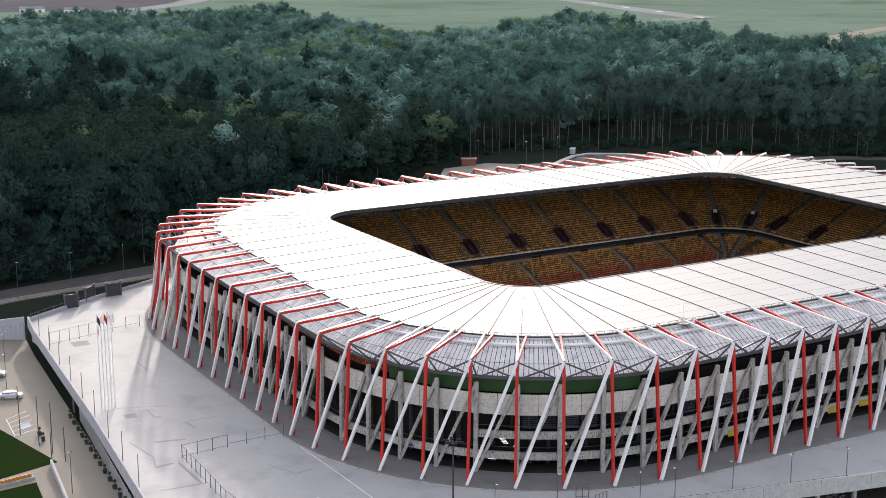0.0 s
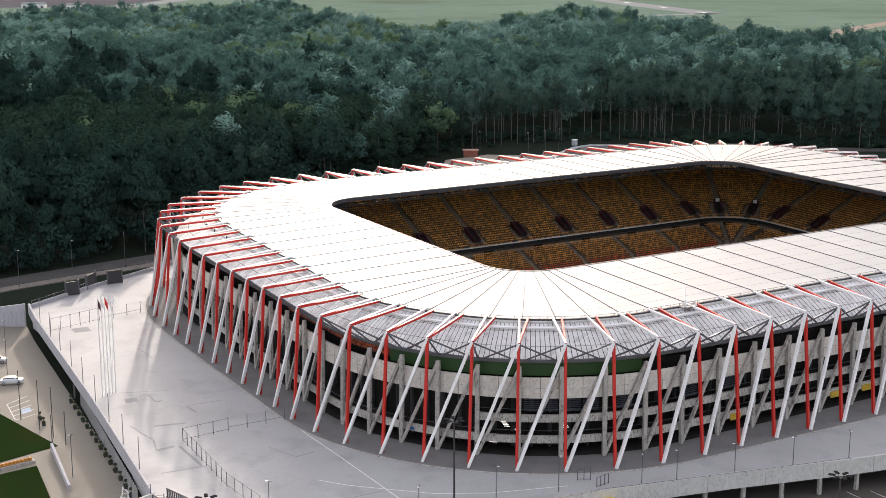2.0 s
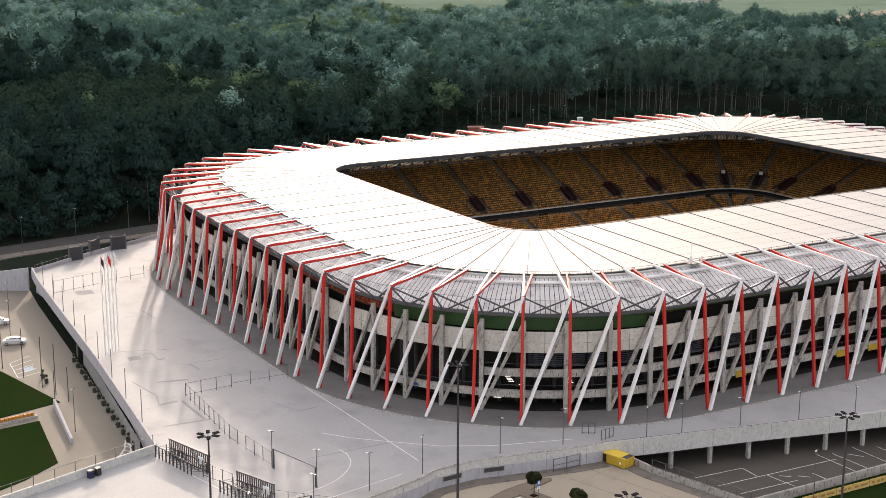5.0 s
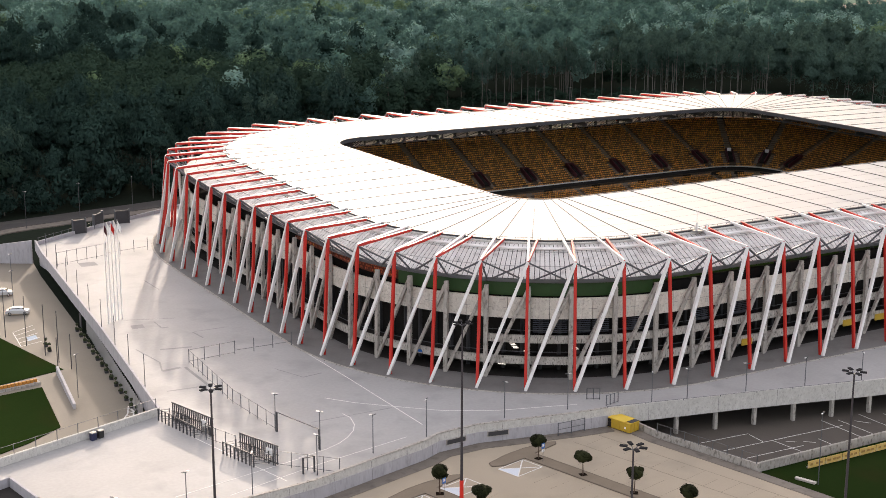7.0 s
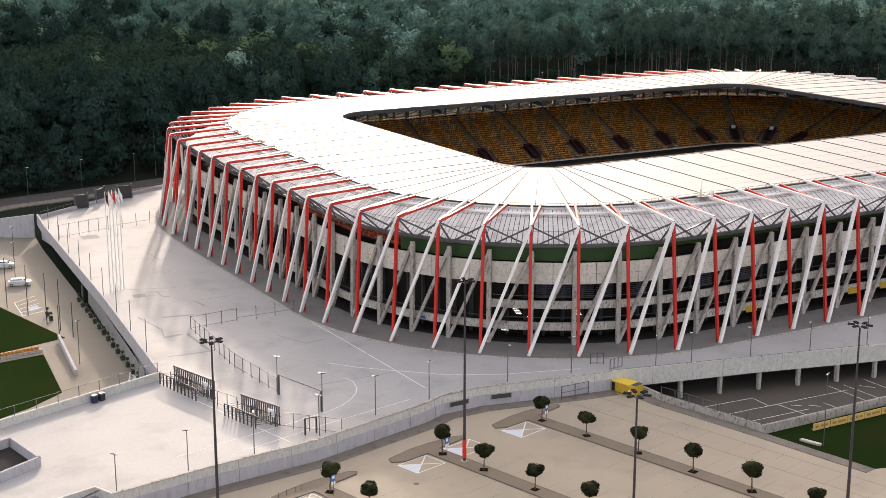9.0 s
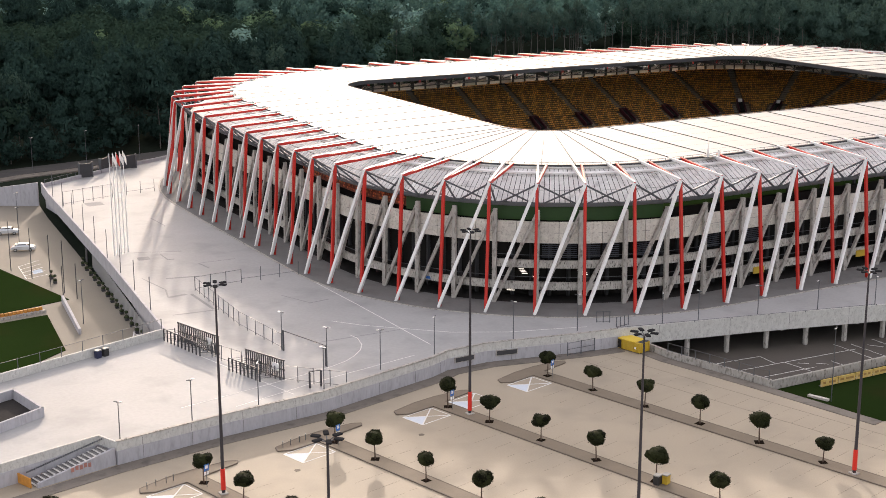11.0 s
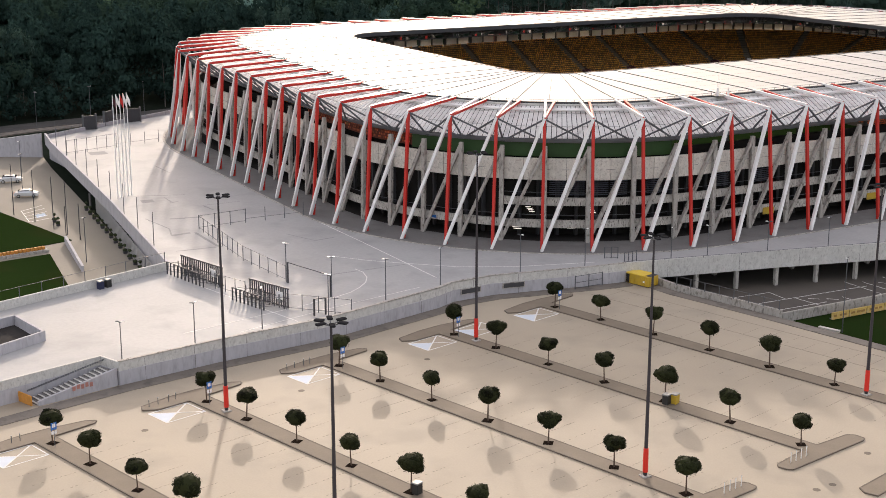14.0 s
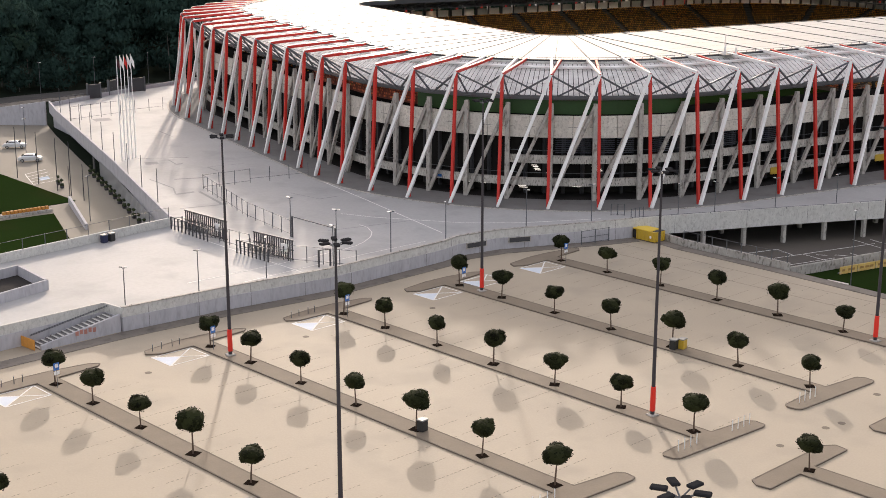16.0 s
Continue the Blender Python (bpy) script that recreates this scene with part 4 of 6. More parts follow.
for x, y, red in ((-42.3, -26.4, True), (-14.3, -61.0, True), (19.6, -55.0, True), (-7.7, -18.6, True), (-49.9, -70.3, True), (-54.6, -115.2, True)):
    mast_lamp(x, y, red)


def post_lamp(x, y, z, height=5.4, turn=0.0):
    lamp = thing("post_lamp", "slim grey plaza lamp post with a small white head", "street lamp", "slim lamps on the plaza", at=(x, y, z))
    bm = bmesh.new()
    add_tube(bm, (0, 0, 0), (0, 0, height), 0.07, 0.05, 6)
    part("pole", bm, STEEL, lamp)
    for side in (-1, 1):
        part("lamp_head", boxes([((0.3 * side * math.cos(turn), 0.3 * side * math.sin(turn), height + 0.02), (0.4, 0.2, 0.1), turn)], 0.03), STEEL if side > 0 else WHITE, lamp)
        bm = bmesh.new()
        add_tube(bm, (0, 0, height - 0.15), (0.3 * side * math.cos(turn), 0.3 * side * math.sin(turn), height), 0.03, 0.03, 5)
        part("arm", bm, STEEL, lamp)
    return lamp


for x, y in ((-49.0, -12.0), (-39.5, -8.8), (-30.5, -7.0), (-21.1, -5.4), (-11.6, -2.2), (-2.6, -0.4), (-17.2, 2.2), (-19.6, 11.6), (10.5, 0.6), (20.3, -0.8), (31.0, -6.4), (36.4, -7.7), (45.7, -9.7), (55.2, -11.9), (64.4, -14.2), (78.0, -17.0)):
    post_lamp(x, y, PLAZA_Z, turn=1.0 + 0.1 * x)
for x, y in ((-30.6, 36), (-29.6, 47), (-28.5, 58), (-27.5, 69), (-26.5, 80), (-25.5, 91), (-24.6, 102), (-23.6, 113), (-22.8, 124)):
    post = thing("slim_post", "slim bare steel post along the plaza parapet", "post", "posts along the plaza drop", at=(x + 0.5, y, PLAZA_Z))
    bm = bmesh.new()
    add_tube(bm, (0, 0, 0), (0, 0, 6.0), 0.07, 0.05, 6)
    part("shaft", bm, STEEL, post)
    part("foot_plate", boxes([((0, 0, 0.03), (0.3, 0.3, 0.06))]), STEEL, post)


def disabled_sign(x, y):
    sign = thing("parking_sign", "blue and white parking sign on a thin post", "road sign", "signs at the reserved bays", at=(x, y, 0.1))
    bm = bmesh.new()
    add_tube(bm, (0, 0, 0), (0, 0, 2.6), 0.035, 0.035, 6)
    part("post", bm, STEEL, sign)
    part("plate", boxes([((0, 0, 2.2), (0.62, 0.04, 0.75), 0.3)], 0.01), BLUE, sign, "blue plate")
    part("panel", boxes([((0.005, -0.026, 2.28), (0.34, 0.012, 0.36), 0.3)]), WHITE, sign, "white symbol panel")
    part("panel", boxes([((0, 0, 1.55), (0.6, 0.03, 0.35), 0.3)]), WHITE, sign, "small white plate")


for r in range(0, 6):
    x, y = lot(r, -6.0, -0.35)
    disabled_sign(x, y)


def bollard(x, y, h=0.75, paint=STEEL):
    b = thing("bollard", "thin white steel bollard on a car park island" if paint is WHITE else "thin grey steel bollard on a car park island", "bollard", "bollards on the islands", at=(x, y, 0.12))
    bm = bmesh.new()
    add_tube(bm, (0, 0, 0), (0, 0, h), 0.045, 0.04, 8)
    part("post", bm, paint, b)
    bm = bmesh.new()
    add_tube(bm, (0, 0, h), (0, 0, h + 0.07), 0.055, 0.03, 8)
    part("cap", bm, mat("galvanised", (0.55, 0.55, 0.55), 0.4, 0.1, metal=0.4), b)


for r in (0, 1, 2, 3):
    for o in (-5.3, -4.2, -2.9, -2.0):
        bollard(*lot(r, -9.9, o))
for r in (2, 3, 4):
    for o in (-4.6, -3.8, -3.0, -2.2) + ((2.6, 3.4, 4.2, 5.0) if r == 3 else ()):
        bollard(*lot(r, 43.6 + 0.07 * o, o), 1.0, WHITE)


def litter_bin(x, y, z, paint, label):
    b = thing("litter_bin", label, "bin", "bins", at=(x, y, z))
    part("body", boxes([((0, 0, 0.5), (0.8, 0.7, 1.0), 0.4)], 0.06), paint, b)
    part("lid", boxes([((0, 0, 1.06), (0.86, 0.76, 0.14), 0.4)], 0.04), mat("lid_grey", (0.25, 0.25, 0.24), 0.5, 0.1), b)


x, y = lot(2, 24.9 + 0.6, 0.2)
litter_bin(x, y, 0.12, mat("black_plastic", (0.02, 0.02, 0.02), 0.6, 0.1), "black bin with a grey lid under a tree")
x, y = lot(4, 25.1 + 0.4, -0.5)
litter_bin(x, y, 0.12, mat("black_plastic", (0.02, 0.02, 0.02), 0.6, 0.1), "black bin beside a yellow one")
x, y = lot(4, 25.1 + 0.9, 0.3)
litter_bin(x, y, 0.12, YELLOW, "yellow plastic waste bin under a tree")
litter_bin(-42.3, 20.6, PLAZA_Z, mat("navy_plastic", (0.015, 0.02, 0.06), 0.6, 0.1), "dark blue bin by the parapet")
litter_bin(-41.2, 21.0, PLAZA_Z, mat("black_plastic", (0.02, 0.02, 0.02), 0.6, 0.1), "dark bin with yellow lid by the parapet")


# ---- yellow container, vents, stairs ----
box_t = thing("skip_container", "yellow steel waste container with an open dark hatch", "container", at=(25.0, -7.85, 0))
TURN = -1.318


def along(u, v, z):
    """A place on the container: u along it, v across it."""
    return (u * math.cos(TURN) - v * math.sin(TURN), u * math.sin(TURN) + v * math.cos(TURN), z)


part("body", boxes([(along(0, 0, 0.8), (3.9, 2.2, 1.36), TURN)], 0.04), YELLOW, box_t)
part("lid", boxes([(along(-0.45, 0, 1.53), (3.0, 2.26, 0.1), TURN)], 0.03), mat("yellow_lid", (0.75, 0.52, 0.05), 0.5, 0.1), box_t)
# Dark plates put the shade inside hatch and door gap into colour.
part("hatch", boxes([(along(1.5, 0.2, 1.5), (0.8, 1.6, 0.06), TURN)]), DARK, box_t, "dark plate for the shaded open hatch")
part("doorway", boxes([(along(-1.62, -1.11, 0.8), (0.55, 0.05, 1.2), TURN)]), SHADE_INNER, box_t, "dark plate for the shaded door gap")
for u in (-1.15, -0.5, 0.15, 0.8, 1.45):
    part("rib", boxes([(along(u, -1.13, 0.8), (0.09, 0.08, 1.3), TURN)], 0.01), YELLOW, box_t)
for v in (-0.75, 0, 0.75):
    part("rib", boxes([(along(1.98, v, 0.8), (0.08, 0.09, 1.3), TURN)], 0.01), YELLOW, box_t)
for v in (-0.8, 0.8):
    part("skid", boxes([(along(0, v, 0.06), (3.7, 0.16, 0.12), TURN)]), DARK, box_t)
part("plate", boxes([(along(1.2, -1.18, 0.75), (0.3, 0.02, 0.3), TURN)]), WHITE, box_t, "small white plate")

for x, y, ang, n in ((0.6, -2.97, 0.05, "vent"), (7.0, -3.36, -0.19, "vent")):
    v = thing("wall_vent", "dark slatted vent opening in the concrete wall", "vent", "vents in the wall", at=(x, y, 0))
    part("frame", boxes([((0, 0, 1.25), (3.2, 0.1, 0.8), ang)]), CONCRETE, v)
    part("opening", boxes([((0, -0.06, 1.25), (2.9, 0.06, 0.6), ang)]), DARK, v)
gate = thing("service_gate", "grey mesh service gate in front of the wall", "gate", at=(17.5, -5.75, 0))
for s in (-2.2, 0, 2.2):
    part("post", boxes([((s, -0.1 - 0.02 * s, 1.0), (0.1, 0.1, 2.0))]), STEEL, gate)
for z in (0.25, 1.0, 1.9):
    part("rail", boxes([((0, -0.1, z), (4.4, 0.06, 0.06))]), STEEL, gate)

stair = thing("outdoor_stair", "concrete stair cut into the retaining wall, orange rail at its foot", "stairs")
S0, S1 = Vector((-59.4, -13.9)), Vector((-50.3, -11.6))
dv = (S1 - S0).normalized()
nv = Vector((-dv.y, dv.x))
ang = math.atan2(dv.y, dv.x)
for i in range(15):
    q = S0 + dv * (0.3 + i * 0.61)
    part("step", boxes([((q.x, q.y, 0.0525 * (i + 1)), (0.63, 2.3, 0.105 * (i + 1)), ang)]), STRIP, stair)
    e = q - dv * 0.18
    part("nosing", boxes([((e.x, e.y, 0.105 * (i + 1) + 0.012), (0.24, 2.28, 0.024), ang)]), PARAPET, stair, "pale step edge")
q0, q1 = S0 - nv * 1.2, S1 - nv * 1.25
e0, e1 = q0 - nv * 0.3, q1 - nv * 0.3
ob_from("flank_wall", [(q0.x, q0.y, -0.1), (q1.x, q1.y, -0.1), (q1.x, q1.y, 2.0), (q0.x, q0.y, 0.5), (e0.x, e0.y, -0.1), (e1.x, e1.y, -0.1), (e1.x, e1.y, 2.0), (e0.x, e0.y, 0.5)],
        [[0, 1, 2, 3], [7, 6, 5, 4], [3, 2, 6, 7], [1, 5, 6, 2], [0, 3, 7, 4]], WALL_CONCRETE, stair, "sloping concrete flank wall")
g = e0.lerp(e1, 0.55) - nv * 0.02
part("paint_marks", boxes([((g.x + 0.5 * u, g.y + 0.13 * u, 0.95 + 0.1 * (u % 2)), (0.36, 0.02, 0.5), ang) for u in range(-2, 3)]), mat("faded_red", (0.45, 0.2, 0.16), 0.8, 0.3), stair, "faded red paint marks")
for z in (0.9, 1.0):
    bar("handrail", (q0.x + nv.x * 2.2, q0.y + nv.y * 2.2, z + 0.1), (q1.x + nv.x * 2.2, q1.y + nv.y * 2.2, z + 1.5), 0.06, 0.06, STEEL, stair)
part("stair_rail", boxes([((S0.x - 0.7, S0.y, 0.6), (0.12, 2.5, 1.1), ang + 0.1)]), RUST, stair, "orange painted rail panel")

ramp_box = thing("stair_well", "low concrete walled stair opening on the plaza", "stair well")
for a, b in (((-61.0, 8.0), (-55.7, 10.2)), ((-55.7, 10.2), (-54.2, 2.0)), ((-54.2, 2.0), (-61.0, -1.5))):
    a, b = Vector(a), Vector(b)
    c, d = (a + b) / 2, b - a
    part("side_wall", boxes([((c.x, c.y, 2.1), (d.length + 0.3, 0.3, 1.2), math.atan2(d.y, d.x))]), WALL_CONCRETE, ramp_box)
# Dark slab laid on the plaza in place of the stair pit's shade.
prism("well_floor", [(-61.0, -1.2), (-54.5, 2.2), (-55.9, 9.9), (-61.0, 7.8)], PLAZA_Z - 0.02, PLAZA_Z + 0.03, SHADE_FLOOR, ramp_box, "dark slab standing in for the shaded pit inside the low walls")


# ---- fences, turnstiles, flags ----
def mesh_fence(name, label, a, b, z, h, step=2.4, group="plaza fences", rails=(0.15, 0.95)):
    f = thing(name, label, "fence", group)
    a, b = Vector(a), Vector(b)
    d = b - a
    n = max(1, round(d.length / step))
    for i in range(n + 1):
        q = a + d * i / n
        bar("post", (q.x, q.y, z), (q.x, q.y, z + h), 0.09, 0.09, STEEL, f)
    for rl in rails:
        bar("rail", (a.x, a.y, z + h * rl), (b.x, b.y, z + h * rl), 0.05, 0.05, STEEL, f)
    return f


mesh_fence("mesh_fence", "grey steel mesh fence with open bays on the plaza", (-19.7, 46.2), (-11.7, 47.0), PLAZA_Z, 2.3)
mesh_fence("mesh_fence", "grey steel post fence on the plaza", (-11.7, 47.0), (-1.8, 47.0), PLAZA_Z, 2.3, 3.2, rails=(0.3,))
mesh_fence("mesh_fence", "grey steel mesh fence on the plaza", (-19.7, 46.2), (-20.6, 25.0), PLAZA_Z, 2.3)
mesh_fence("mesh_fence", "grey steel mesh fence on the plaza", (-20.6, 25.0), (-19.5, 12.0), PLAZA_Z, 2.3)
mesh_fence("mesh_fence", "grey steel mesh fence by the drop", (-21.5, 119.0), (-10.5, 122.5), PLAZA_Z, 3.0)
mesh_fence("mesh_fence", "grey steel post fence by the drop", (-10.5, 122.5), (-1.0, 124.5), PLAZA_Z, 2.6, 3.5, rails=(0.3,))
mesh_fence("mesh_fence", "grey steel fence by the plaza gate", (-24.5, 0.0), (-18.5, -6.5), PLAZA_Z, 2.2)
mesh_fence("wall_railing", "thin steel posts with wires on the parapet", (-78.0, 8.75), (-31.9, 25.5), 2.6, 1.5, 3.2, rails=(0.95,))
mesh_fence("wall_railing", "thin steel posts with wires on the parapet", (23.7, -5.7), (64.0, -14.9), 2.6, 0.28, 6.0, rails=(0.9,))
mesh_fence("gate_fence", "short grey steel gate by the container corner", (25.2, 1.4), (26.8, 0.4), PLAZA_Z, 1.7, 0.8, rails=(0.1, 0.97))
mesh_fence("gate_fence", "short grey steel fence by the container corner", (26.0, -2.3), (28.4, -1.9), PLAZA_Z, 1.6, 0.8, rails=(0.1, 0.97))
mesh_fence("back_railing", "grey railing along the far plaza edge", (-20.0, 140.3), (-4.0, 150.8), PLAZA_Z, 1.6, 2.5)


def turnstile_row(fa, fb, ba, bb, n, label):
    """Low guide cages in front and a tall barred screen behind them."""
    row = thing("turnstile_gate", label, "turnstile", "entrance turnstiles")
    fa, fb, ba, bb = (Vector(q) for q in (fa, fb, ba, bb))
    for i in range(n):
        q, e = fa.lerp(fb, i / (n - 1)), ba.lerp(bb, i / (n - 1))
        bar("guide_post", (q.x, q.y, PLAZA_Z), (q.x, q.y, PLAZA_Z + 1.75), 0.16, 0.16, DARK, row)
        g = q.lerp(e, 0.8)
        bar("guide_post", (g.x, g.y, PLAZA_Z), (g.x, g.y, PLAZA_Z + 1.75), 0.12, 0.12, DARK, row)
        for z in (0.5, 1.0, 1.55):
            bar("guide_rail", (q.x, q.y, PLAZA_Z + z), (g.x, g.y, PLAZA_Z + z), 0.05, 0.05, STEEL, row)
    bar("beam", (fa.x, fa.y, PLAZA_Z + 1.7), (fb.x, fb.y, PLAZA_Z + 1.7), 0.08, 0.1, DARK, row)
    d = bb - ba
    ang = math.atan2(d.y, d.x)
    for i in range(2 * n):
        e = ba.lerp(bb, (i + 0.5) / (2 * n))
        bar("screen_bar", (e.x, e.y, PLAZA_Z), (e.x, e.y, PLAZA_Z + 2.6), 0.14, 0.2, DARK, row)
    for z in (0.15, 1.3, 2.55):
        bar("beam", (ba.x, ba.y, PLAZA_Z + z), (bb.x, bb.y, PLAZA_Z + z), 0.12, 0.16, DARK, row)
    e = ba.lerp(bb, 0.8) - Vector((-d.y, d.x)).normalized() * 0.2
    part("notice", boxes([((e.x, e.y, PLAZA_Z + 1.5), (1.2, 0.06, 1.0), ang)]), WHITE, row, "pale notice panel")


turnstile_row((-32.2, 23.6), (-30.2, 14.6), (-30.4, 23.0), (-27.7, 13.8), 11, "dark steel turnstile cages with a tall barred screen")
turnstile_row((-28.9, 7.2), (-27.1, 1.0), (-26.6, 7.2), (-24.0, 0.2), 9, "second dark steel turnstile block on the plaza")
mesh_fence("mesh_fence", "grey steel fence between the turnstiles", (-29.0, 13.2), (-27.0, 7.6), PLAZA_Z, 2.2, 2.0)


def portal(name, a, b, h, label):
    g = thing(name, label, "gate", "plaza gates")
    bar("post", (*a, PLAZA_Z), (*a, PLAZA_Z + h), 0.2, 0.2, DARK, g)
    bar("post", (*b, PLAZA_Z), (*b, PLAZA_Z + h), 0.2, 0.2, DARK, g)
    bar("beam", (*a, PLAZA_Z + h - 0.05), (*b, PLAZA_Z + h - 0.05), 0.09, 0.1, DARK, g)


portal("gateway", (-19.5, 11.3), (-17.2, 2.5), 2.9, "tall thin steel gate frame on the plaza")
portal("doorway_arch", (-22.5, -4.2), (-21.0, -4.3), 2.2, "dark steel door frame by the parapet")
for i in range(5):
    fl = thing("flagpole", "tall white flagpole with a small hanging flag", "flagpole", "row of flagpoles", at=(-24.3 + 0.72 * i, 74.2 + 0.4 * i, PLAZA_Z))
    bm = bmesh.new()
    add_tube(bm, (0, 0, 0), (0, 0, 17.8), 0.11, 0.06, 8)
    part("pole", bm, WHITE, fl)
    bm = bmesh.new()
    vs = [[bm.verts.new((0.08 + 0.10 * u, 0.10 * math.sin(u * 1.6 + i), 17.6 - 0.22 * u - 0.26 * v)) for v in range(6)] for u in range(6)]
    for u in range(5):
        for v in range(5):
            bm.faces.new([vs[u][v], vs[u + 1][v], vs[u + 1][v + 1], vs[u][v + 1]])
    part("flag", bm, (DARK_RED, WHITE, RED, WHITE, WHITE)[i], fl, ("dark red flag", "white flag", "red flag", "white flag", "white flag")[i])


def screen_box(x, y, ang, ln, label):
    g = thing("entrance_screen", label, "screen", "far gate screens")
    part("panel", boxes([((x, y, PLAZA_Z + 1.6), (ln, 0.35, 3.0), ang)], 0.05), DARK, g)
    for s in (-0.5, 0.5):
        part("post", boxes([((x + s * ln * math.cos(ang), y + s * ln * math.sin(ang), PLAZA_Z + 1.7), (0.25, 0.5, 3.4), ang)]), STEEL, g)


screen_box(-9.4, 146.6, 0.1, 3.0, "dark railed screen at the far plaza gate")
screen_box(-3.8, 151.4, 0.8, 4.2, "dark panelled screen beside the far plaza gate")
screen_box(2.0, 152.2, 0.05, 3.4, "dark open shelter at the far plaza edge")
w = wall_run("wall_back", [(-20.6, 140.2), (-4.0, 150.8), (24.0, 166.0), (60.0, 177.5)], 0.6, 2.3, 0.3, WALL_CONCRETE, side=-1)
tagged(w, "low concrete parapet along the far plaza edge", "parapet", kind="structure")
w = wall_run("wall_flank", [(-21.3, 140.6), (-30.0, 146.0), (-42.0, 152.0)], -2.8, [2.6, 1.2, -0.4], 0.4, WALL_CONCRETE)
tagged(w, "sloping concrete flank wall of an outside stair", "wall", kind="structure")
for i in range(14):
    f = i / 13
    bar("stair_tread", (-21.6 - 19 * f, 141.8 + 10.4 * f, 1.2 - 2.9 * f), (-23.2 - 19 * f, 144.6 + 10.4 * f, 1.2 - 2.9 * f), 1.3, 0.25, CONCRETE, w)

# painted court lines on the plaza
lines = thing("plaza_markings", "faint white painted lines on the plaza", "road marking", kind="structure")


def painted(pts, wdt=0.14):
    for a, b in zip(pts, pts[1:]):
        bar("painted_line", (*a, PLAZA_Z + 0.008), (*b, PLAZA_Z + 0.008), wdt, 0.012, MARK, lines)


painted([(-20.8, 1.1), (-16.5, 2.1), (-14.0, 3.2), (-12.0, 4.7), (-10.2, 6.6), (-9.0, 8.7), (-8.3, 11.5), (-8.6, 13.4)], 0.13)
painted([(-1.6, 80.0), (-1.5, 48.0), (-1.0, 27.2), (-0.8, 4.0)], 0.16)
painted([(-39.0, -3.2), (-20.6, 0.9)], 0.12)
painted([(-33.0, -6.0), (-20.0, -2.3), (-4.9, 0.9)], 0.12)
painted([(-30.3, 15.3), (-25.2, -5.3)], 0.13)
painted([(-8.0, 20.8), (-5.1, 16.8), (-1.5, 13.2), (4.5, 7.5), (11.5, 3.7), (22.7, 0.3)], 0.16)
PATCH = mat("patch_paving", (0.27, 0.27, 0.27), 0.85, 0.12, 0.3, 4.0, 0.1, coords="World")
patches = thing("repair_patches", "darker repaired strips and patches in the plaza paving", "paving", kind="structure")
for a, b, wdt in (((-17.3, 118.0), (-13.9, 117.9), 3.4), ((-9.7, 99.7), (-9.4, 92.0), 0.22), ((-21.5, 74.9), (-13.2, 71.8), 0.15), ((-21.6, 70.0), (-19.5, 69.7), 2.2), ((-17.1, 71.4), (-17.2, 67.0), 0.25), ((-17.2, 67.0), (-16.0, 67.1), 0.5),
                  ((-21.4, 55.3), (-16.3, 54.2), 0.6), ((-13.4, 62.2), (-13.0, 58.2), 0.3), ((-13.1, 62.3), (-6.9, 62.2), 0.18), ((-24.8, 57.3), (-23.6, 48.9), 0.25), ((-23.6, 48.9), (-24.7, 44.4), 0.25), ((-24.7, 44.4), (-21.6, 44.8), 0.8),
                  ((-20.9, 44.6), (-20.8, 34.9), 0.5), ((-27.2, 34.9), (-20.2, 34.4), 0.4), ((-14.0, 12.4), (-1.3, 12.2), 0.2), ((-9.0, 37.0), (-6.8, 31.0), 0.16), ((-6.8, 31.0), (-3.5, 31.5), 0.3)):
    bar("patch", (*a, PLAZA_Z + 0.004), (*b, PLAZA_Z + 0.004), wdt, 0.008, PATCH, patches)

# ---- sunken yard on the plaza's west side ----
yard = prism("yard", [(-110.0, -20.0), (-80.0, 7.5), (-56.5, 16.4), (-31.9, 25.0), (-27.4, 71.0), (-22.7, 128.0), (-21.2, 141.0), (-24.0, 158.0), (-110.0, 150.0)], -2.88, LOW_Z, YARD)
tagged(yard, "beige sett paving in the sunken yard", "yard", kind="structure")
grass1 = prism("lawn", [(-100.0, 140.0), (-100.0, 60.0), (-47.0, 61.5), (-34.9, 64.8), (-41.0, 92.5), (-60.0, 135.0)], LOW_Z, LOW_Z + 0.1, TURF)
tagged(grass1, "dark green training pitch", "lawn", kind="structure")
grass2 = prism("lawn", [(-48.0, 34.0), (-42.3, 38.3), (-40.2, 57.5), (-80.0, 52.0), (-80.0, 18.0)], LOW_Z, LOW_Z + 0.1, TURF)
tagged(grass2, "dark green mown lawn", "lawn", kind="structure")
bench = thing("spectator_bench", "long row of orange plastic bench seats", "bench")
for i in range(12):
    part("seat", boxes([((-47.5 + 0.62 * i, 58.6 + 0.1 * i, LOW_Z + 0.65), (0.5, 0.5, 0.5), 0.16)], 0.05), RUST, bench)
part("base", boxes([((-44.0, 59.2, LOW_Z + 0.2), (8.0, 1.4, 0.4), 0.16)]), CONCRETE, bench)
rw = wall_run("wall_ramp", [(-36.4, 63.5), (-38.6, 45.0)], LOW_Z, [LOW_Z + 1.2, LOW_Z + 0.9], 0.4, WALL_CONCRETE)
tagged(rw, "low concrete wall beside the yard", "wall", kind="structure")


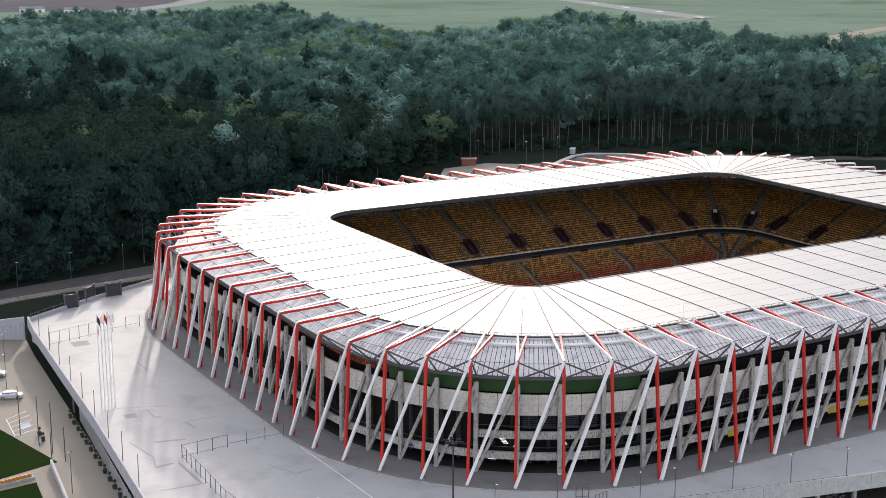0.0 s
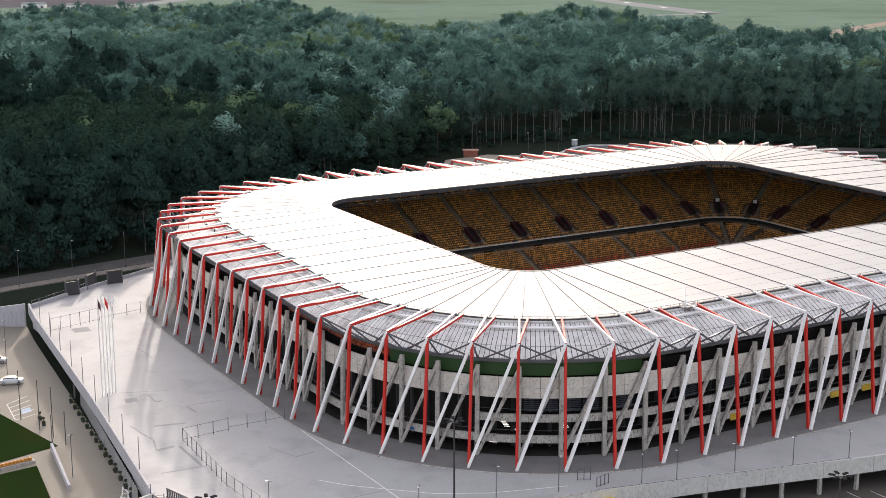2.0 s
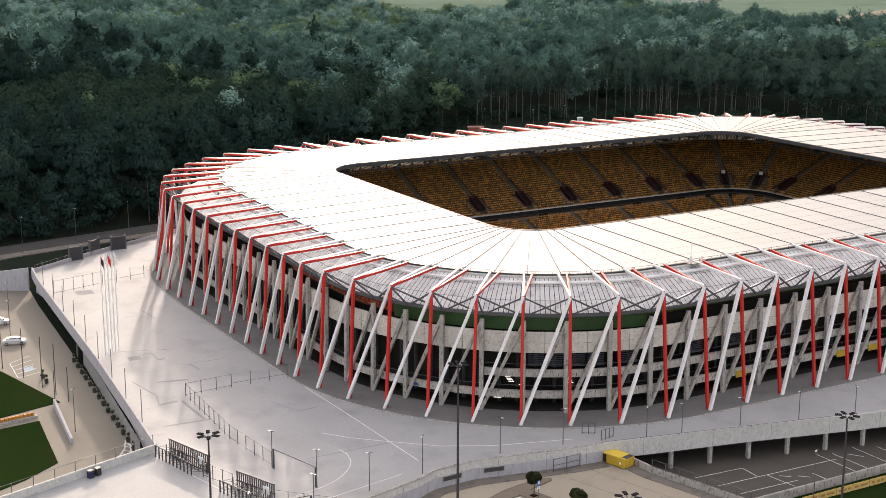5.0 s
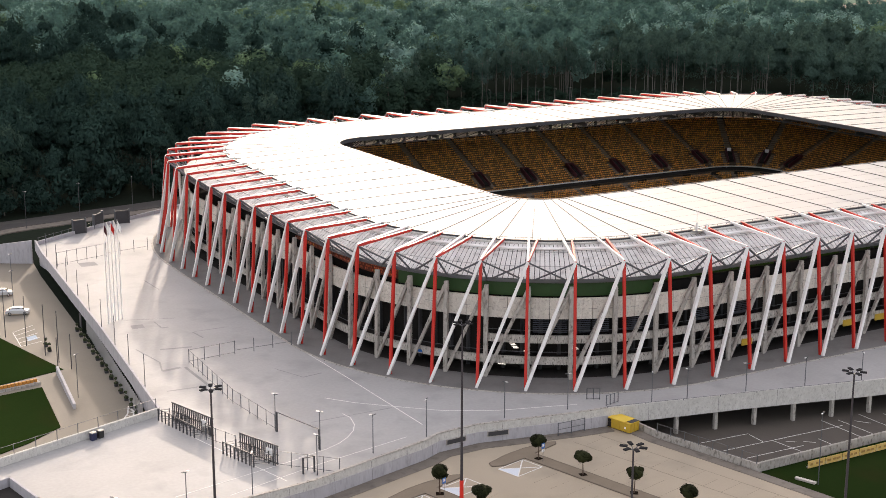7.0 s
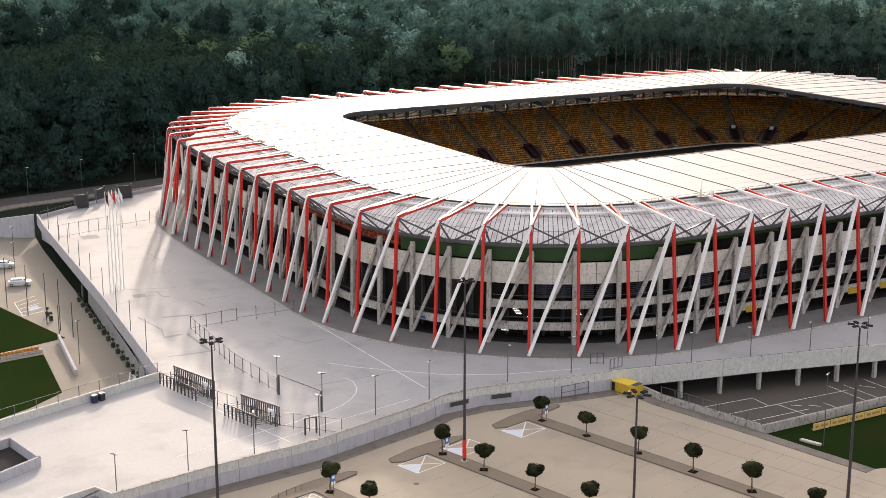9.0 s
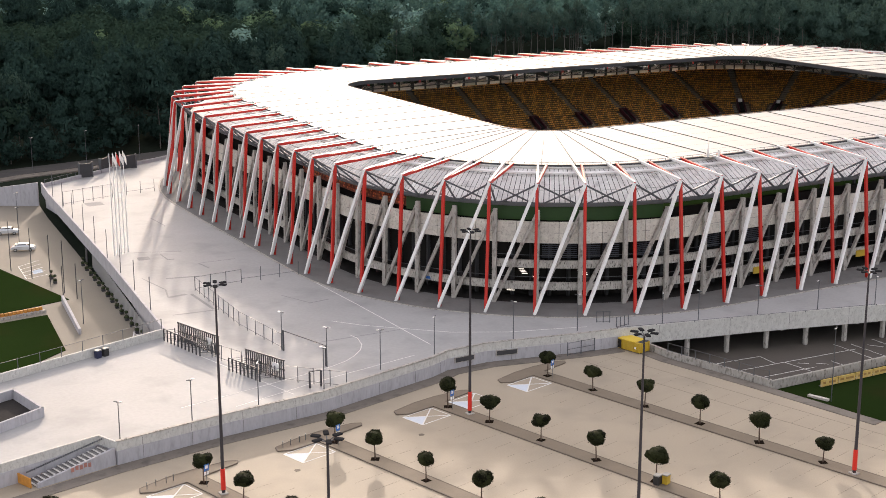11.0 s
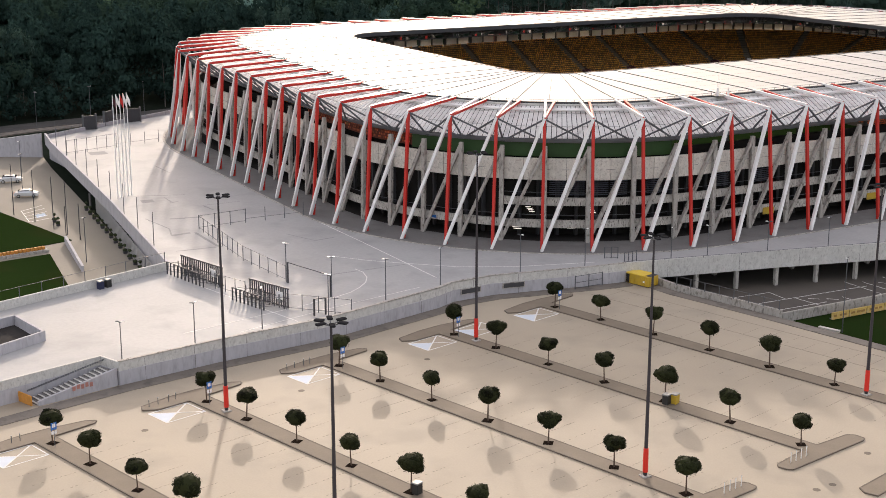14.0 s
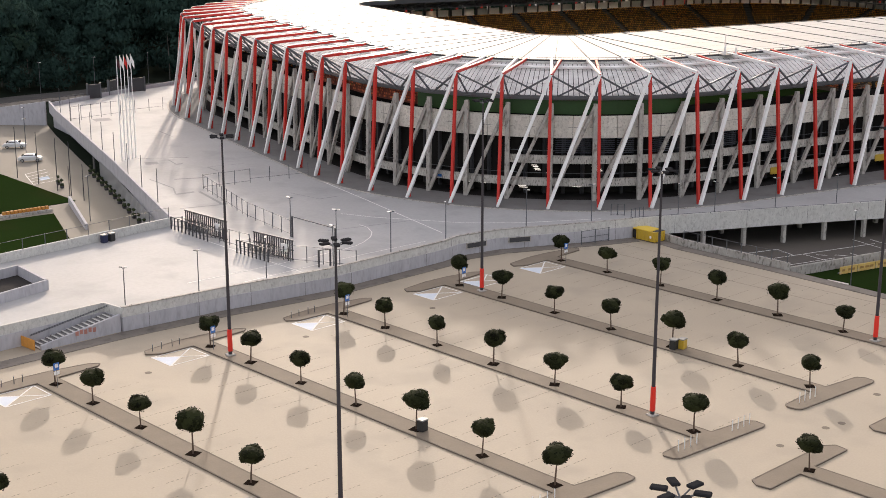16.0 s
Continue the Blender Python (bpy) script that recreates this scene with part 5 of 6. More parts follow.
def car(x, y, ang, label):
    c = thing("parked_car", label, "car", "parked cars", at=(x, y, LOW_Z))
    c.rotation_euler = (0, 0, ang)
    bm = bmesh.new()
    prof = [(-2.15, 0.35), (-2.2, 0.75), (-2.0, 0.95), (-1.55, 1.0), (-0.95, 1.42), (0.55, 1.45), (1.25, 0.98), (2.0, 0.86), (2.2, 0.6), (2.15, 0.32)]
    rows = []
    for s in (-0.86, -0.78, 0.78, 0.86):
        inset = 0.0 if abs(s) < 0.8 else 1.0
        rows.append([bm.verts.new((px, s * (0.82 if pz > 1.05 else 1.0), pz - (0.05 if inset and pz > 0.5 else 0))) for px, pz in prof])
    for r0, r1 in zip(rows, rows[1:]):
        for j in range(len(prof)):
            jj = (j + 1) % len(prof)
            bm.faces.new([r0[j], r0[jj], r1[jj], r1[j]])
    bm.faces.new(rows[0][::-1])
    bm.faces.new(rows[-1])
    part("body", bm, CARPAINT, c)
    for s in (-1, 1):
        part("side_window", boxes([((-0.2, s * 0.74, 1.2), (1.75, 0.04, 0.34))], 0.01), GLASS, c)
    part("windscreen", boxes([((0.98, 0, 1.2), (0.5, 1.3, 0.3))], 0.05), GLASS, c)
    part("rear_window", boxes([((-1.28, 0, 1.2), (0.4, 1.25, 0.28))], 0.05), GLASS, c)
    for px in (-1.35, 1.35):
        for s in (-1, 1):
            bm = bmesh.new()
            add_tube(bm, (px, s * 0.72, 0.32), (px, s * 0.9, 0.32), 0.32, 0.32, 14)
            tyre = part("wheel", bm, RUBBER, c)
            bm = bmesh.new()
            add_tube(bm, (px, s * 0.89, 0.32), (px, s * 0.915, 0.32), 0.19, 0.19, 10)
            part("rim", bm, mat("rim_metal", (0.5, 0.5, 0.5), 0.3, 0.05, metal=0.8), tyre)
    for s in (-1, 1):
        part("headlight", boxes([((2.12, s * 0.6, 0.66), (0.12, 0.34, 0.14))]), WHITE, c)
        part("tail_light", boxes([((-2.14, s * 0.6, 0.78), (0.1, 0.3, 0.14))]), RED, c)


car(-33.6, 102.0, -0.35, "silver white hatchback parked on the yard")
car(-33.2, 117.0, -0.30, "silver saloon car parked on the yard")

for i in range(16):
    f = i / 13
    bx, by = (-26.95 - 4.1 * f, 85.4 - 47.7 * f) if i < 14 else (-34.15 - 0.14 * (i - 14), 79.0 - 3.0 * (i - 14))
    sh = thing("potted_shrub", "small dark clipped shrub in a dark tub on the yard", "shrub", "row of shrubs", at=(bx, by, LOW_Z))
    part("skirt_leaves", leaf_cloud(0.46, 0.4, 70, 0.25, 40 + i, 3), BUSH, sh).location = (0, 0, 0.55)
    part("crown", leaf_cloud(0.34, 0.34, 60, 0.22, 70 + i, 3), BUSH, sh).location = (0, 0, 1.35)
    bm = bmesh.new()
    add_tube(bm, (0, 0, 0.3), (0, 0, 1.3), 0.05, 0.04, 6)
    part("stem", bm, BARK, sh)
    part("pot", boxes([((0, 0, 0.2), (0.6, 0.6, 0.4))], 0.05), DARK, sh)
FIN = mat("pale_fin", (0.42, 0.41, 0.40), 0.7, 0.1)
for i in range(46):
    f = i / 45
    q = Vector((-31.2, 34.0)).lerp(Vector((-25.7, 83.0)), f)
    bar("wall_fin", (q.x - 0.1, q.y, LOW_Z), (q.x - 0.1, q.y, 0.4), 0.16, 0.16, FIN, bpy.data.objects["wall_left"])
for pa, pb, w in (((-30.9, 42.4), (-30.95, 39.3), 0.35), ((-30.95, 39.3), (-32.0, 36.1), 0.4), ((-30.9, 42.4), (-32.0, 39.2), 0.22), ((-32.0, 39.2), (-33.4, 36.9), 0.22), ((-33.4, 36.9), (-35.5, 34.3), 0.22),
                  ((-31.7, 40.0), (-31.0, 38.9), 0.2), ((-32.4, 38.4), (-31.4, 37.3), 0.2), ((-33.0, 37.4), (-32.5, 35.6), 0.2), ((-33.9, 36.3), (-33.6, 35.2), 0.2)):
    bar("painted_line", (*pa, LOW_Z + 0.006), (*pb, LOW_Z + 0.006), w, 0.012, MARK, yard)
for f in (0.0, 0.25, 0.5, 0.75, 1.0):
    a, b = Vector((-37.2, 90.4)).lerp(Vector((-37.9, 81.2)), f), Vector((-32.9, 93.3)).lerp(Vector((-33.9, 82.6)), f)
    bar("painted_line", (a.x, a.y, LOW_Z + 0.006), (b.x, b.y, LOW_Z + 0.006), 0.12, 0.012, MARK, yard)
bar("painted_line", (-37.2, 90.4, LOW_Z + 0.008), (-37.9, 81.2, LOW_Z + 0.008), 0.12, 0.012, MARK, yard)
prism("painted_bay", [(-36.0, 83.8), (-34.2, 84.5), (-34.0, 86.9), (-35.8, 86.2)], LOW_Z + 0.002, LOW_Z + 0.008, mat("pale_blue_paint", (0.30, 0.38, 0.48), 0.8, 0.2, 1.0, 6.0, coords="World"), yard, "faded blue painted bay")
dr = thing("service_door", "dark double door in the yard wall", "door", at=(-25.55, 88.0, LOW_Z))
part("leaf", boxes([((0, 0, 1.2), (0.14, 1.6, 2.4), -0.08)]), DARK, dr)
for i, (px, py, h) in enumerate(((-42, 95, 9), (-39, 88, 9), (-37, 81, 9), (-35.5, 74, 9), (-34.5, 69, 9), (-33.6, 64.5, 6), (-36.0, 63.8, 6), (-44, 104, 9), (-47, 112, 9))):
    nb = thing("net_post", "slim dark post of the ball net", "post", "ball net posts", at=(px, py, LOW_Z))
    bm = bmesh.new()
    add_tube(bm, (0, 0, 0), (0, 0, h), 0.08, 0.06, 6)
    part("post", bm, DARK, nb)
for px, py in ((-36.5, 50.0), (-33.0, 108.0), (-30.0, 122.0), (38.9, -31.9)):
    post_lamp(px, py, LOW_Z, 10.0 if px > 0 else 7.0, 0.5)

# ---- lower deck on the right side ----
low = prism("lower_parking", [(26.8, 1.9), (27.2, -13.0), (30.1, -24.45), (80.0, -24.25), (110.0, -30.0), (225.0, -30.0), (225.0, 1.9)], -2.88, LOW_Z, LOWER_LOT)
tagged(low, "brown-grey paving of the lower car park", "car park", kind="structure")
w = wall_run("wall_lower", [(26.6, -7.0), (27.0, -13.4), (28.9, -20.5), (31.0, -29.0)], -2.5, 0.95, 0.3, CONCRETE)
tagged(w, "low concrete wall between the two car parks", "wall", kind="structure")
w = wall_run("wall_edge", [(30.2, -24.75), (45.0, -24.7), (80.0, -24.5)], LOW_Z, -1.2, 0.3, CONCRETE)
tagged(w, "low concrete kerb wall beside the lawn", "wall", kind="structure")
lawn = prism("lawn", [(31.3, -29.6), (34.6, -45.0), (42.0, -47.0), (95.0, -100.0), (200.0, -60.0), (110.0, -31.0), (80.0, -24.7), (30.4, -24.9)], -2.86, LOW_Z + 0.05, TURF)
tagged(lawn, "dark green lawn below the plaza", "lawn", kind="structure")
pil = thing("deck_pillars", "square concrete pillars carrying the plaza deck", "pillar", kind="structure")
for i in range(22):
    q = Vector((34.5 + 6.2 * i, 0))
    yy = np.interp(q.x, [p[0] for p in RIGHT], [p[1] for p in RIGHT])
    bar("pillar", (q.x, yy + 0.35, LOW_Z), (q.x, yy + 0.35, 0.62), 0.55, 0.55, CONCRETE, pil)
    if i % 2:
        bar("pillar", (q.x + 2, yy + 7.5, LOW_Z), (q.x + 2, yy + 7.5, 0.62), 0.6, 0.6, CONCRETE, pil)
for pa, pb in (((35.2, -12.5), (43.5, -13.0)), ((36.1, -16.4), (58.0, -17.2)), ((37.0, -20.1), (47.3, -20.4)), ((45.4, -22.5), (62.0, -22.5)), ((43.5, -13.1), (43.3, -16.5)), ((44.8, -16.7), (45.4, -21.9)), ((56.8, -14.0), (56.9, -22.0)), ((59.1, -15.2), (59.3, -22.0)), ((63.6, -14.8), (63.6, -22.0)),
               ((67.0, -16.5), (67.1, -22.2)), ((51.0, -19.5), (51.1, -22.0)), ((60.9, -16.6), (62.3, -18.5)), ((46.2, -17.9), (47.4, -18.9)), ((48.4, -19.2), (49.6, -20.4))):
    bar("painted_line", (*pa, LOW_Z + 0.006), (*pb, LOW_Z + 0.006), 0.11, 0.012, MARK, low)
for i in range(8):
    bd = thing("advertising_board", "weathered yellow board leaning by the lawn", "board", "boards by the lawn", at=(43.1 + 3.2 * i, -27.2, LOW_Z + 0.05))
    part("panel", boxes([((0, 0, 0.55), (3.06, 0.12, 1.0), 0.0)], 0.02), mat("faded_yellow", (0.62, 0.42, 0.12), 0.7, 0.2, 0.8, 5.0, stain=(0.6, 0.55, 0.45)), bd)
    part("foot", boxes([((0, 0.25, 0.1), (2.8, 0.5, 0.12), 0.0)]), STEEL, bd)
    for u in (-0.9, 0.1, 0.85):
        part("bar_mark", boxes([((u, -0.066, 0.55), (0.5 + 0.2 * (i % 2), 0.012, 0.3))]), mat("board_ink", (0.35, 0.2, 0.06), 0.8, 0.3), bd, "faded brown bar")
lb = thing("slab_stone", "long pale slab lying on the lawn", "slab", at=(38.2, -30.3, LOW_Z + 0.05))
part("slab", boxes([((0, 0, 0.15), (2.9, 0.55, 0.3), -1.23)], 0.03), BAND, lb)

mesh_fence("wire_fence", "thin grey wire fence on the low wall", (26.75, -13.2), (30.85, -28.8), 0.95, 1.3)

# ---- roads behind ----
road = wall_run("road", [(-260.0, 120.0), (-60.0, 163.0), (-16.0, 179.0), (30.0, 187.0), (90.0, 225.0), (150.0, 262.0), (200.0, 276.0), (260.0, 270.0), (330.0, 220.0)], -2.9, -2.6, 8.0, ASPHALT)
tagged(road, "grey asphalt road along the woods", "road", kind="structure")
verge = wall_run("verge", [(-260.0, 116.0), (-60.0, 159.0), (-16.0, 175.0), (30.0, 183.0), (90.0, 221.0), (150.0, 256.0), (200.0, 262.0)], -2.9, -2.65, 3.8, MARGIN)
tagged(verge, "brown paved verge along the road", "verge", kind="structure")
lot2 = prism("pavement", [(150.0, 262.0), (206.0, 262.0), (206.0, 280.0), (190.0, 293.0), (170.0, 290.0)], -2.9, -2.58, YARD)
tagged(lot2, "pale gravelled forecourt by the woods", "pavement", kind="structure")
loop = prism("road", [(206.0, 258.0), (262.0, 250.0), (254.0, 276.0), (246.0, 284.0), (238.0, 289.0), (230.0, 288.0), (220.0, 281.5), (206.0, 270.0)], -2.9, -2.56, ASPHALT)
tagged(loop, "dark asphalt turning loop", "road", kind="structure")
rim = wall_run("kerb", [(204.0, 271.0), (220.0, 283.0), (230.0, 290.0), (238.0, 291.5), (246.5, 286.0), (255.0, 277.0), (263.0, 250.0)], -2.9, -2.45, 2.2, PLAZA, side=1)
tagged(rim, "pale paved rim round the turning loop", "kerb", kind="structure")
hut = thing("brick_shed", "low reddish shed with a flat roof by the forecourt", "shed", at=(182.3, 292.5, -2.6))
part("wall", boxes([((0, 0, 1.2), (5.5, 3.0, 2.4), -0.5)], 0.04), mat("red_boards", (0.25, 0.09, 0.06), 0.85, 0.25, 0.6, 5.0, 0.2), hut)
part("roof", boxes([((0, 0, 2.5), (6.1, 3.6, 0.22), -0.5)], 0.03), mat("pale_red_roof", (0.38, 0.2, 0.16), 0.8, 0.2, 0.6, 5.0, 0.2), hut)
kiosk = thing("transformer_cabinet", "small grey cabinet with a rounded top by the road", "cabinet", at=(231.7, 294.7, -2.5))
part("body", boxes([((0, 0, 1.1), (2.2, 1.6, 2.2), 0.5)], 0.15), mat("cabinet_grey", (0.45, 0.47, 0.5), 0.6, 0.1), kiosk)
part("lid", boxes([((0, 0, 2.28), (2.4, 1.8, 0.2), 0.5)], 0.06), WHITE, kiosk)
for i, (px, py) in enumerate(((-40, 168), (-28, 172), (-14, 177), (0, 181), (14, 183), (187.0, 293.4), (201.3, 281.9), (210.6, 284.2), (218.2, 286.1))):
    post_lamp(px, py, -2.7, 9.0, 0.4 + i)

# airfield beyond the woods
field = prism("field", [(-1200.0, 1150.0), (150.0, 1060.0), (380.0, 960.0), (470.0, 690.0), (640.0, 700.0), (640.0, 560.0), (900.0, 380.0), (3500.0, 300.0), (3500.0, 4200.0), (-1200.0, 4200.0)], -2.9, -2.7, FIELD)
tagged(field, "green airfield grass paled for haze beyond the woods", "field", kind="structure")
for pts in ([(375, 1371), (432, 1417), (500, 1494), (560, 1575), (640, 1710), (690, 1900), (640, 1860), (589, 1709), (554, 1633), (510, 1554), (449, 1479), (396, 1439)],
            [(884, 960), (893, 976), (1012, 1432), (1090, 1700), (1040, 1700), (963, 1347), (901, 1146), (856, 966)],
            [(803, 964), (880, 957), (887, 972), (803, 978)]):
    rn = prism("runway", pts, -2.8, -2.6, RUNWAY)
    tagged(rn, "pale worn concrete runway strip", "runway", kind="structure")
plough = prism("field", [(150.0, 1478.0), (390.0, 1442.0), (446.0, 1484.0), (506.0, 1558.0), (550.0, 1637.0), (600.0, 1760.0), (640.0, 1900.0), (700.0, 2600.0), (-200.0, 2600.0)], -2.85, -2.64, mat("ploughed_soil", (0.125, 0.118, 0.125), 1.0, 0.25, 0.01, 0.1, 0.2, spec=0.0, coords="World"))
tagged(plough, "bare grey-brown ploughed field", "field", kind="structure")
dirt = prism("track", [(690, 662), (735, 668), (890, 743), (1100, 842), (1120, 880), (938, 787), (765, 705), (692, 676)], -2.85, -2.62, mat("sandy_track", (0.30, 0.26, 0.21), 1.0, 0.35, 0.03, 0.3, 0.2, spec=0.0, coords="World"))
tagged(dirt, "pale sandy track across the grass", "track", kind="structure")
for i in range(5):
    q = Vector((1000.0, 1385.0)).lerp(Vector((888.0, 985.0)), i / 4)
    mk = part("runway_mark", boxes([((q.x - 8, q.y, -2.58), (5.0, 16.0, 0.04), -0.26)]), MARK)
    tagged(mk, "white painted runway marking", "marking", group="runway markings", kind="structure")

def far_shed(x, y, ln, ang, label):
    """A low white farm building at the edge of the airfield."""
    b = thing("farm_building", label, "building", "buildings by the airfield", at=(x, y, -2.75))
    b.rotation_euler = (0, 0, ang)
    part("wall", boxes([((0, 0, 2.0), (ln, 9.0, 4.0))], 0.05), WHITE, b)
    ob_from("roof", [(-ln / 2 - 0.4, -5, 3.9), (ln / 2 + 0.4, -5, 3.9), (ln / 2 + 0.4, 0, 6.4), (-ln / 2 - 0.4, 0, 6.4), (ln / 2 + 0.4, 5, 3.9), (-ln / 2 - 0.4, 5, 3.9)],
            [[0, 1, 2, 3], [3, 2, 4, 5], [0, 3, 5], [1, 4, 2]], RUNWAY, b)
    for i in range(4):
        part("door", boxes([((-ln / 2 + ln * (i + 0.5) / 4, -4.52, 1.3), (2.6, 0.1, 2.6))]), DARK, b)


far_shed(440.0, 1222.0, 22.0, -0.45, "white low farm building with a grey roof")
far_shed(386.0, 1163.0, 12.0, -0.45, "small white shed among trees")
far_shed(342.0, 1394.0, 20.0, -0.5, "long pale barn beyond the woods")
far_shed(308.0, 1441.0, 26.0, -0.5, "long pale barn beside the ploughed field")

# ---- woods ----
def inside(x, y, poly):
    hit = False
    for (xa, ya), (xb, yb) in zip(poly, poly[1:] + poly[:1]):
        if (ya > y) != (yb > y) and x < (xb - xa) * (y - ya) / (yb - ya) + xa:
            hit = not hit
    return hit


WOOD = [(-330.0, 128.0), (-60.0, 174.0), (-16.0, 190.0), (34.0, 198.0), (100.0, 252.0), (140.0, 282.0), (172.0, 300.0), (215.0, 312.0), (265.0, 296.0), (345.0, 208.0), (700.0, 90.0), (800.0, 330.0), (620.0, 485.0), (562.0, 500.0), (562.0, 550.0), (598.0, 625.0), (606.0, 695.0), (584.0, 712.0), (645.0, 838.0), (600.0, 866.0), (517.0, 788.0), (470.0, 750.0), (396.0, 748.0), (405.0, 850.0), (415.0, 940.0), (455.0, 1100.0), (408.0, 1108.0), (336.0, 1064.0), (177.0, 1040.0), (-150.0, 1080.0)]


def crown_template(seed, conifer, n=170, small=0.75):
    """Blades on a lumpy crown of unit height: points and faces."""
    rs = np.random.RandomState(seed)
    v, f = [], []
    lobes = [(np.array([0, 0, 0.5]), np.array([0.42, 0.42, 0.5]))]
    for _ in range(6):
        a, h = rs.uniform(0, 6.283), rs.uniform(0.25, 0.8)
        q = 0.25 * (1.1 - h) if conifer else 0.3
        lobes.append((np.array([q * math.cos(a), q * math.sin(a), h]), (np.array([0.22, 0.22, 0.2]) if conifer else np.array([0.24, 0.24, 0.24])) * rs.uniform(0.75, 1.15)))
    for i in range(n):
        c, r = lobes[rs.randint(len(lobes))]
        d = rs.normal(size=3)
        d[2] = abs(d[2]) * 0.6 + d[2] * 0.4
        d /= np.linalg.norm(d)
        if conifer and c[2] == 0.5:
            h = rs.uniform(0, 1)
            a = rs.uniform(0, 6.283)
            p = np.array([math.cos(a), math.sin(a), 0]) * 0.36 * (1.02 - h) * rs.uniform(0.75, 1.1) + np.array([0, 0, h])
            d = np.array([math.cos(a), math.sin(a), 0.6])
        else:
            p = c + d * r * rs.uniform(0.9, 1.06)
        t = np.cross(d, rs.normal(size=3))
        t /= np.linalg.norm(t)
        u = np.cross(d, t)
        s = rs.uniform(0.06, 0.11) * small
        t, u = (t + d * rs.uniform(-0.35, 0.35)) * s, (u - d * rs.uniform(0.0, 0.35)) * s
        o = len(v)
        v += [p - t, p + t * 0.9 + u * 0.2, p + u * 1.1]
        f.append([o, o + 1, o + 2])
    for i in range(n // 3):
        c, r = lobes[rs.randint(len(lobes))]
        d = rs.normal(size=3)
        d /= np.linalg.norm(d)
        wide = 1.05 - c[2] if conifer else 0.8
        p = c + d * r * np.array([wide, wide, 0.8]) * rs.uniform(0.55, 0.85)
        t = np.cross(d, rs.normal(size=3))
        t /= np.linalg.norm(t)
        u = np.cross(d, t)
        s = rs.uniform(0.1, 0.15) * small
        o = len(v)
        v += [p - t * s, p + t * s, p + u * s * 1.4]
        f.append([o, o + 1, o + 2])
    return np.array(v), np.array(f)


def forest(name, label, material, templates, spots, tall, wide, trunk):
    """Many crowns in one mesh, each turned and sized by chance."""
    rs = np.random.RandomState(11)
    V, F, o = [], [], 0
    for x, y in spots:
        tv, tf = templates[rs.randint(len(templates))]
        a, g = rs.uniform(0, 6.283), rs.uniform(0.62, 1.3)
        h, w_ = tall * g * rs.uniform(0.85, 1.1), wide * g
        base = -2.9 + trunk * rs.uniform(0.5, 1.5)
        ca, sa = math.cos(a), math.sin(a)
        q = np.empty_like(tv)
        q[:, 0] = x + (tv[:, 0] * ca - tv[:, 1] * sa) * w_
        q[:, 1] = y + (tv[:, 0] * sa + tv[:, 1] * ca) * w_
        q[:, 2] = base + tv[:, 2] * h
        V.append(q)
        F.append(tf + o)
        o += len(tv)
    V, F = np.concatenate(V), np.concatenate(F)
    me = bpy.data.meshes.new(name)
    me.vertices.add(len(V))
    me.vertices.foreach_set("co", V.astype(np.float32).ravel())
    me.loops.add(F.size)
    me.loops.foreach_set("vertex_index", F.astype(np.int32).ravel())
    me.polygons.add(len(F))
    me.polygons.foreach_set("loop_start", np.arange(0, F.size, 3, dtype=np.int32))
    me.update(calc_edges=True)
    me.materials.append(material)
    return tagged(new(name, me), label, "woods", kind="stuff")


broad = [crown_template(s, False, 250, 0.66) for s in range(9)]
broad_near = [crown_template(s, False, 1120, 0.43) for s in range(6)]
conif_near = [crown_template(20 + s, True, 1000, 0.43) for s in range(5)]
rs = np.random.RandomState(3)
spots_d, spots_l = [], []
spots_b, spots_c, near_b, near_c, stem_c, edge = [], [], [], [], [], []
cx, cy = -89.5, -157.6
for gx in np.arange(-330, 900, 8.6):
    for gy in np.arange(90, 1090, 8.6):
        x, y = gx + rs.uniform(-5, 5), gy + rs.uniform(-5, 5)
        if not inside(x, y, WOOD):
            continue
        a = math.degrees(math.atan2(x - cx, y - cy))
        dist = math.hypot(x - cx, y - cy)
        if a < 10 or a > 50:
            continue
        nse = noise.noise(Vector((x * 0.006, y * 0.006, 0.3))) + 0.5 * noise.noise(Vector((x * 0.02, y * 0.02, 4.0)))
        near = not inside(x - 13, y - 22, WOOD)
        if near and 31 < a < 43.5:
            edge += [(x, y), (x + rs.uniform(-6, 6), y + rs.uniform(0, 7))][:rs.randint(1, 3)]
            continue
        if near and rs.rand() < 0.35:
            edge.append((x, y))
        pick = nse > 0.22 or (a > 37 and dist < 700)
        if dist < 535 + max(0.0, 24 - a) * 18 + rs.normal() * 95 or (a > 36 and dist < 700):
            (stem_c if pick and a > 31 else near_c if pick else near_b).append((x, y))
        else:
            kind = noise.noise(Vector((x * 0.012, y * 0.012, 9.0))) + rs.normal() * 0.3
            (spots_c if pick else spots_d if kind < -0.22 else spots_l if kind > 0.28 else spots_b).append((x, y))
forest("broadleaf_woods", "dense green broadleaf woods paled for haze, reaching to the airfield", HAZED_WOODS, broad, spots_b, 13.0, 12.5, 5.0)
forest("broadleaf_woods", "dark green trees tinted blue for haze among the woods", HAZE_BLUE_WOODS, broad, spots_d, 13.0, 13.0, 7.0)
forest("broadleaf_woods", "light green round trees, paled further for haze, among the woods", LIGHT_WOODS, broad, spots_l, 12.0, 13.0, 5.0)
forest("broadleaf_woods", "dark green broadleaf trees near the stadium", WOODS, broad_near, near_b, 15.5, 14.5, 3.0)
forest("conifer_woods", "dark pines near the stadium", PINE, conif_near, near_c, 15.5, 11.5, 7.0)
forest("conifer_woods", "tall grey-green pine stand behind the road loop", STEM_PINE, conif_near, stem_c, 15.5, 11.5, 7.0)
thicket, brush = [], []
